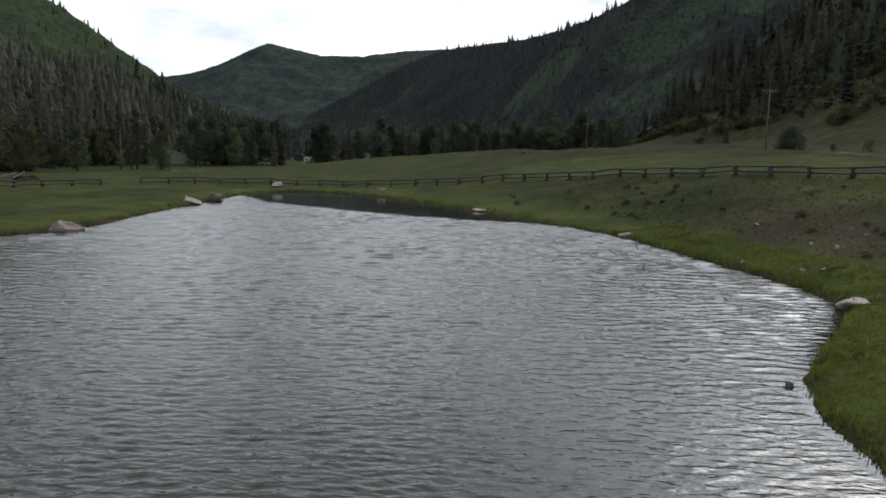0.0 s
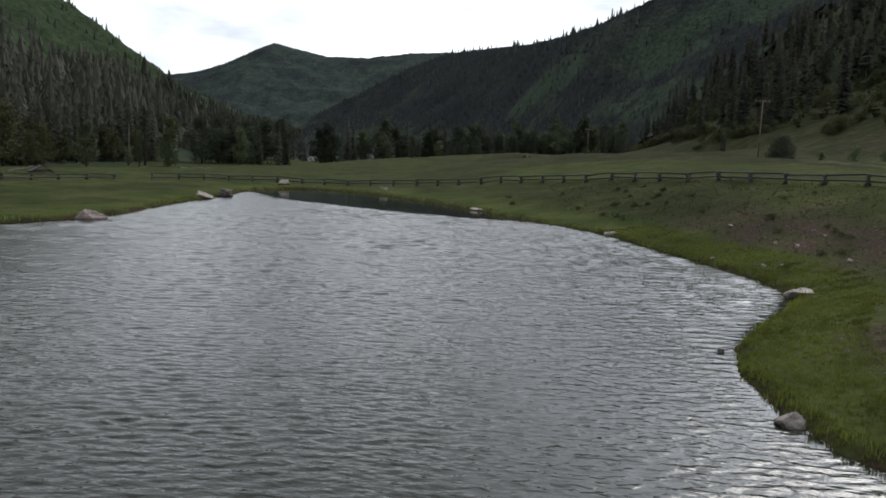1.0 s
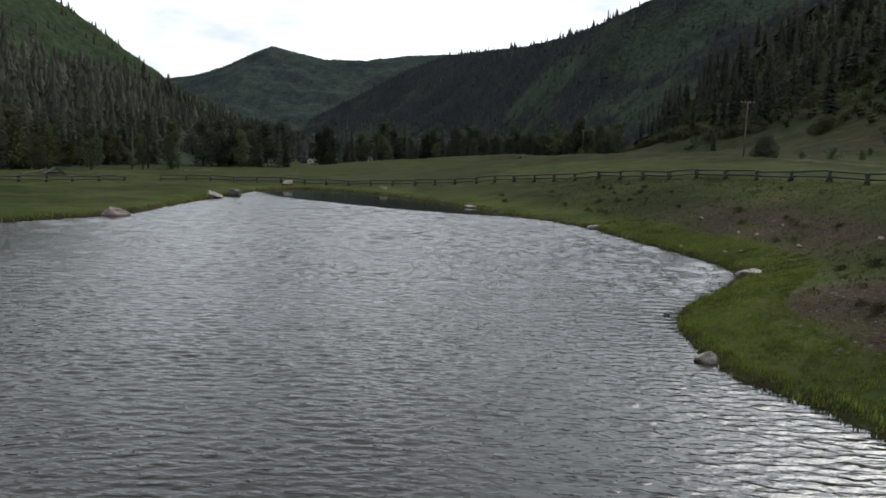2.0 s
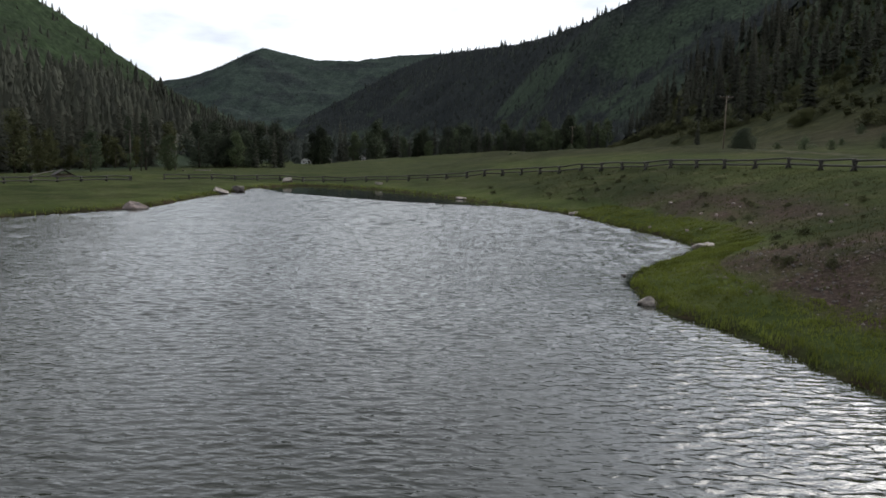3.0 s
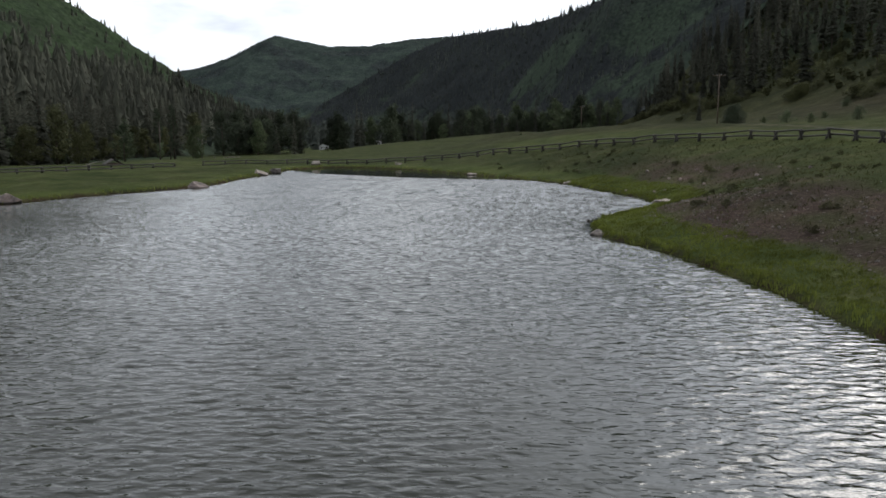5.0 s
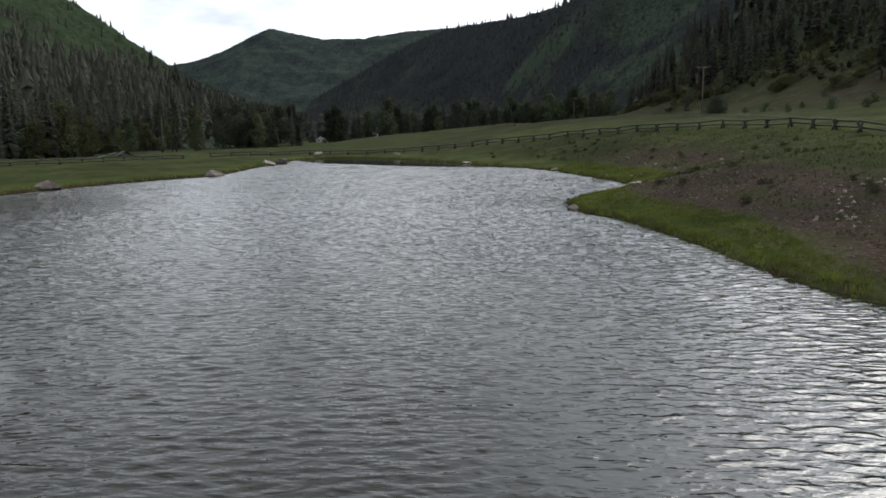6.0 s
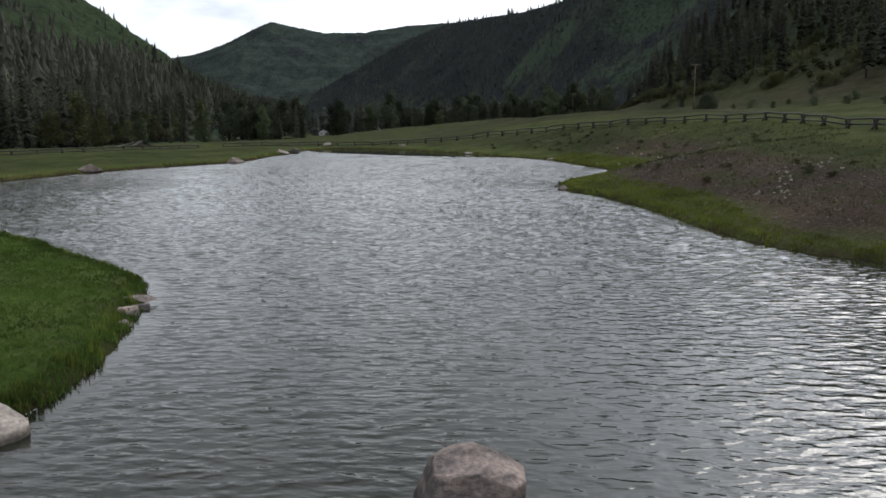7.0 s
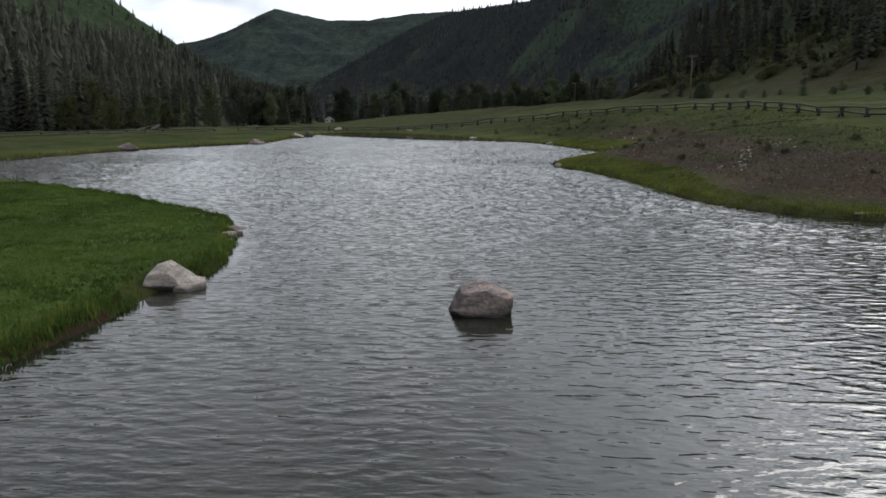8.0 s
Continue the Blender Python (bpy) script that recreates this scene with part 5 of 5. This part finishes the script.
# ---- grass ----
def make_grass(name, region, count, tall, keep, material, seed, label, blades=7):
    """Tufts of curved blades over part of the bank."""
    r = np.random.RandomState(seed)
    (x0, x1), (y0, y1) = region
    x, y = r.uniform(x0, x1, count), r.uniform(y0, y1, count)
    d = shore_distance(x, y)
    ok = keep(x, y, d) & (d > 0.05)
    x, y = np.repeat(x[ok], blades), np.repeat(y[ok], blades)
    n = len(x)
    x, y = x + r.normal(0, 0.09, n), y + r.normal(0, 0.09, n)
    z = ground_z(x, y)
    h = tall * r.uniform(0.5, 1.25, n)
    a, lean = r.uniform(0, 6.283, n), r.uniform(0.1, 0.65, n) * h
    w = r.uniform(0.010, 0.022, n)
    dx, dy = np.cos(a), np.sin(a)
    px, py = -dy * w, dx * w
    v = np.zeros((n, 5, 3))
    v[:, 0] = np.stack([x - px, y - py, z - 0.02], 1)
    v[:, 1] = np.stack([x + px, y + py, z - 0.02], 1)
    v[:, 2] = np.stack([x + dx * lean * 0.35 + px * 0.8, y + dy * lean * 0.35 + py * 0.8, z + h * 0.6], 1)
    v[:, 3] = np.stack([x + dx * lean * 0.35 - px * 0.8, y + dy * lean * 0.35 - py * 0.8, z + h * 0.6], 1)
    v[:, 4] = np.stack([x + dx * lean, y + dy * lean, z + h], 1)
    base = np.arange(n) * 5
    quads = np.stack([base, base + 1, base + 2, base + 3], 1).tolist()
    tris = np.stack([base + 3, base + 2, base + 4], 1).tolist()
    me = mesh_from(name, v.reshape(-1, 3).tolist(), quads + tris, material)
    return tagged(new(name, me), label, "grass", kind="stuff")


make_grass("grass", ((-26, -6), (-42, 2)), 26000, 0.075, lambda x, y, d: (d < 13) & ((x + 7.1) ** 2 + (y + 27.7) ** 2 > 0.8), SPIT_GRASS, 1, "dense green grass on a spit of land", 5)
make_grass("grass", ((6, 24), (-14, 66)), 30000, 0.10, lambda x, y, d: d < 3.8 - 2.0 * smooth(9, -6, y), GRASS, 2, "bright green grass strip along the bank", 7)
make_grass("tall_grass", ((-24, -6), (-40, 0)), 42000, 0.17, lambda x, y, d: (d < 0.45) & ((x + 7.1) ** 2 + (y + 27.7) ** 2 > 1.0), SPIT_GRASS, 6, "fringe of green grass overhanging the water", 6)
make_grass("tall_grass", ((-46, 30), (-42, 114)), 80000, 0.25, lambda x, y, d: d < 0.55, GRASS, 3, "tall grass fringe at the water's edge", 6)
make_grass("dry_grass", ((8, 40), (-20, 100)), 12000, 0.13, lambda x, y, d: (d > 4) & (d < 20), STRAW, 4, "sparse dry grass stems on the bank", 4)


# ---- poles, buildings and leavings across the meadow ----
def make_pole(x, y, tall, turn):
    v, f = [], []
    tube(v, f, [(0, 0, -0.5), (0, 0, tall * 0.5), (0, 0, tall)], [0.14, 0.12, 0.10], 10)
    e = empty("power_pole", pose(x, y, height(x, y), 0, 0, turn), "weathered wooden power pole with one crossarm", "pole", "power poles")
    part("pole", mesh_from("pole", v, f, POLE, False), e)
    bm = bmesh.new()
    bmesh.ops.create_cube(bm, size=1.0, matrix=Matrix.Translation((0, 0.16, tall - 0.28)) @ Matrix.Diagonal((2.9, 0.11, 0.14, 1)))
    arm = part("crossarm", bm_mesh("crossarm", bm, POLE), e)
    for sx in (-1.3, -0.5, 0.5, 1.3):
        bm = bmesh.new()
        bmesh.ops.create_cone(bm, segments=8, radius1=0.05, radius2=0.075, depth=0.2, cap_ends=True, matrix=Matrix.Translation((sx, 0.16, tall - 0.11)))
        part("insulator", bm_mesh("insulator", bm, INSULATOR), arm)
    for sx in (-1, 1):
        v, f = [], []
        tube(v, f, [(sx * 0.75, 0.2, tall - 0.3), (0, 0.15, tall - 0.95)], [0.025, 0.025], 5)
        part("brace", mesh_from("brace", v, f, POLE, False), arm)
    return e


make_pole(51.4, 149.2, 11.0, 8)
make_pole(42.5, 318, 10.5, 5)


def box_mesh(name, size, material, at=(0, 0, 0), edge=0.03):
    bm = bmesh.new()
    bmesh.ops.create_cube(bm, size=1.0, matrix=Matrix.Translation(at) @ Matrix.Diagonal((*size, 1)))
    bmesh.ops.bevel(bm, geom=bm.edges[:], offset=edge, segments=1, affect="EDGES")
    return bm_mesh(name, bm, material)


def gable_mesh(name, wide, deep, rise, over, thick, material):
    """Two roof slopes of even thickness, with eaves, ridge along y."""
    v, f = [], []
    hw, hd = wide / 2 + over, deep / 2 + over
    low = -over * rise / (wide / 2)
    for y in (-hd, hd):
        v += [(-hw, y, low), (0, y, rise), (hw, y, low), (hw, y, low - thick), (0, y, rise - thick), (-hw, y, low - thick)]
    f += [(0, 1, 4, 5), (1, 2, 3, 4), (6, 11, 10, 7), (7, 10, 9, 8)]
    f += [(0, 6, 7, 1), (1, 7, 8, 2), (2, 8, 9, 3), (3, 9, 10, 4), (4, 10, 11, 5), (5, 11, 6, 0)]
    return mesh_from(name, v, f, material)


def make_house(x, y, wide, deep, tall, rise, turn, wall_mat, label, windows=2):
    e = empty("house", pose(x, y, height(x, y) - 0.1, 0, 0, turn), label, "house")
    v = [(-wide / 2, -deep / 2, 0), (wide / 2, -deep / 2, 0), (wide / 2, -deep / 2, tall), (0, -deep / 2, tall + rise - 0.15), (-wide / 2, -deep / 2, tall)]
    v += [(a, deep / 2, c) for a, b, c in v]
    f = [(0, 1, 2, 3, 4), (9, 8, 7, 6, 5), (0, 5, 6, 1), (1, 6, 7, 2), (2, 7, 8, 3), (3, 8, 9, 4), (4, 9, 5, 0)]
    part("wall", mesh_from("wall", v, f, wall_mat), e)
    roof = part("roof", gable_mesh("roof", wide, deep, rise, 0.4, 0.15, ROOF), e, pose(0, 0, tall + 0.02), "dark roof")
    for k in range(windows):
        wx = (k - (windows - 1) / 2) * wide / max(windows, 1)
        win = part("window", box_mesh("window", (1.1, 0.08, 1.1), WALL, edge=0.01), e, pose(wx, -deep / 2 - 0.03, tall * 0.55))
        part("pane", box_mesh("pane", (0.9, 0.04, 0.9), GLASS, edge=0.005), win, pose(0, -0.04, 0))
    part("door", box_mesh("door", (0.95, 0.08, 2.05), LOGS, edge=0.01), e, pose(wide * 0.42 - 0.6, -deep / 2 - 0.03, 1.03))
    return e


make_house(-70.5, 486, 5.5, 7, 2.7, 1.6, 0, WALL, "small white house among trees across the valley", 1)
make_house(-101, 460, 6, 8, 2.6, 1.6, 15, WALL, "low white house half hidden by trees", 2)
make_house(-93, 474, 9, 7, 2.6, 1.7, -10, LOGS, "brown timber house half hidden by trees", 3)
shed = empty("shed", pose(-69.5, 119.5, height(-69.5, 119.5), 0, 0, 35), "low shed with a dark gable roof on the meadow", "shed")
part("wall", box_mesh("wall", (2.6, 3.4, 0.4), LOGS, (0, 0, 0.1)), shed)
part("roof", gable_mesh("roof", 2.7, 3.5, 0.75, 0.35, 0.1, ROOF), shed, pose(0, 0, 0.31))


def lying(name, x, y, length, r, turn, material, label, category, lift=0.0, slope=0.0, group=""):
    g = random.Random(int(x * 7 + y * 3))
    ob = new(name, log_mesh(name, length, r, r * 0.7, material, g, 0.04))
    ob.matrix_basis = pose(x, y, height(x, y) + r * 0.7 + lift, 0, -slope, turn)
    return tagged(ob, label, category, group)


lying("pale_pole", -74.5, 119, 3.6, 0.09, 20, DEADWOOD, "pale pole leaning up from the meadow grass", "pole", 0.0, 14)
for k, (x, y, n, t) in enumerate(((-92, 187, 5.5, 12), (-86, 184, 4.0, -8), (-83, 190, 5.0, 4), (-72, 189, 6.0, 3), (-79, 200, 5.0, -4))):
    lying("fallen_log", x, y, n, 0.17, t, DEADWOOD, "bleached fallen log on the meadow", "log", group="fallen logs")
rng = random.Random(44)
for k in range(14):
    rock(-67 + rng.gauss(0, 2.0), 181 + rng.gauss(0, 1.5), (rng.uniform(0.2, 0.5), rng.uniform(0.2, 0.4), rng.uniform(0.15, 0.3)), 160 + k, PALE_STONE, "pale stone in a heap on the meadow", turn=rng.uniform(0, 360), group="heap of pale stones", sub=2)
for k in range(5):
    x, y = 46.6 + 0.25 * k, 134.2 + 0.5 * k
    lying("white_pipe", x - 1, y, 2.6, 0.12, 5, WALL, "white pipe lying beside the pole", "pipe", 0.14 * (k % 2), group="white pipes")
for k in range(4):
    lying("driftwood", 17.6 + 1.1 * k, -11.3 - 0.5 * k, rng.uniform(1.0, 2.2), 0.05, rng.uniform(-40, 10), DEADWOOD, "bleached driftwood branch at the water's edge", "branch", 0.02, rng.choice((0, 0, 22)), "driftwood")


def make_snag(x, y, tall, seed, leafy_low):
    g = random.Random(seed)
    e = empty("dead_tree", pose(x, y, height(x, y), g.uniform(-2, 2), g.uniform(-2, 2), 0), "half-dead tree with a bleached broken top", "tree", "half-dead trees")
    v, f = [], []
    tube(v, f, [(0, 0, -0.3), (0.1, 0.05, tall * 0.5), (0.02, 0.1, tall)], [0.30, 0.20, 0.06], 7)
    for k in range(12):
        h, a, n = tall * g.uniform(0.35, 0.97), g.uniform(0, 6.28), g.uniform(0.5, 1.6)
        tube(v, f, [(0.05, 0.05, h), (math.cos(a) * n, math.sin(a) * n, h + g.uniform(-0.1, 0.7))], [0.05, 0.015], 4)
    part("trunk", mesh_from("trunk", v, f, GREYWOOD, False), e, None, "grey bare trunk")
    v, f = [], []
    centres = [((g.gauss(0, 0.55), g.gauss(0, 0.55), tall * g.uniform(0.06, leafy_low)), (0.6, 0.6, 1.0)) for _ in range(18)]
    leaf_clumps(v, f, centres, 60, 0.16, g)
    part("crown", mesh_from("crown", v, f, LEAVES), e, None, "sparse low foliage")
    return e


make_snag(-109.2, 272, 11.5, 1, 0.35)
make_snag(-118.0, 254, 14, 3, 0.45)
POPLARS = [broadleaf_meshes(61, 14, 1.5, 0.2, DARK_LEAVES, 30, 60, 0.16, True), broadleaf_meshes(62, 11, 1.4, 0.2, DARK_LEAVES, 24, 60, 0.14, True)]
for x, y, k, sc in ((-119.2, 256.6, 0, 1.35), (-112.5, 250, 1, 1.0), (-116.2, 262.7, 0, 1.45)):
    plant("poplar_tree", POPLARS[k], x, y, sc, 40 * k, "slim grey-green poplar standing on the meadow", "tree", "poplars on the meadow")
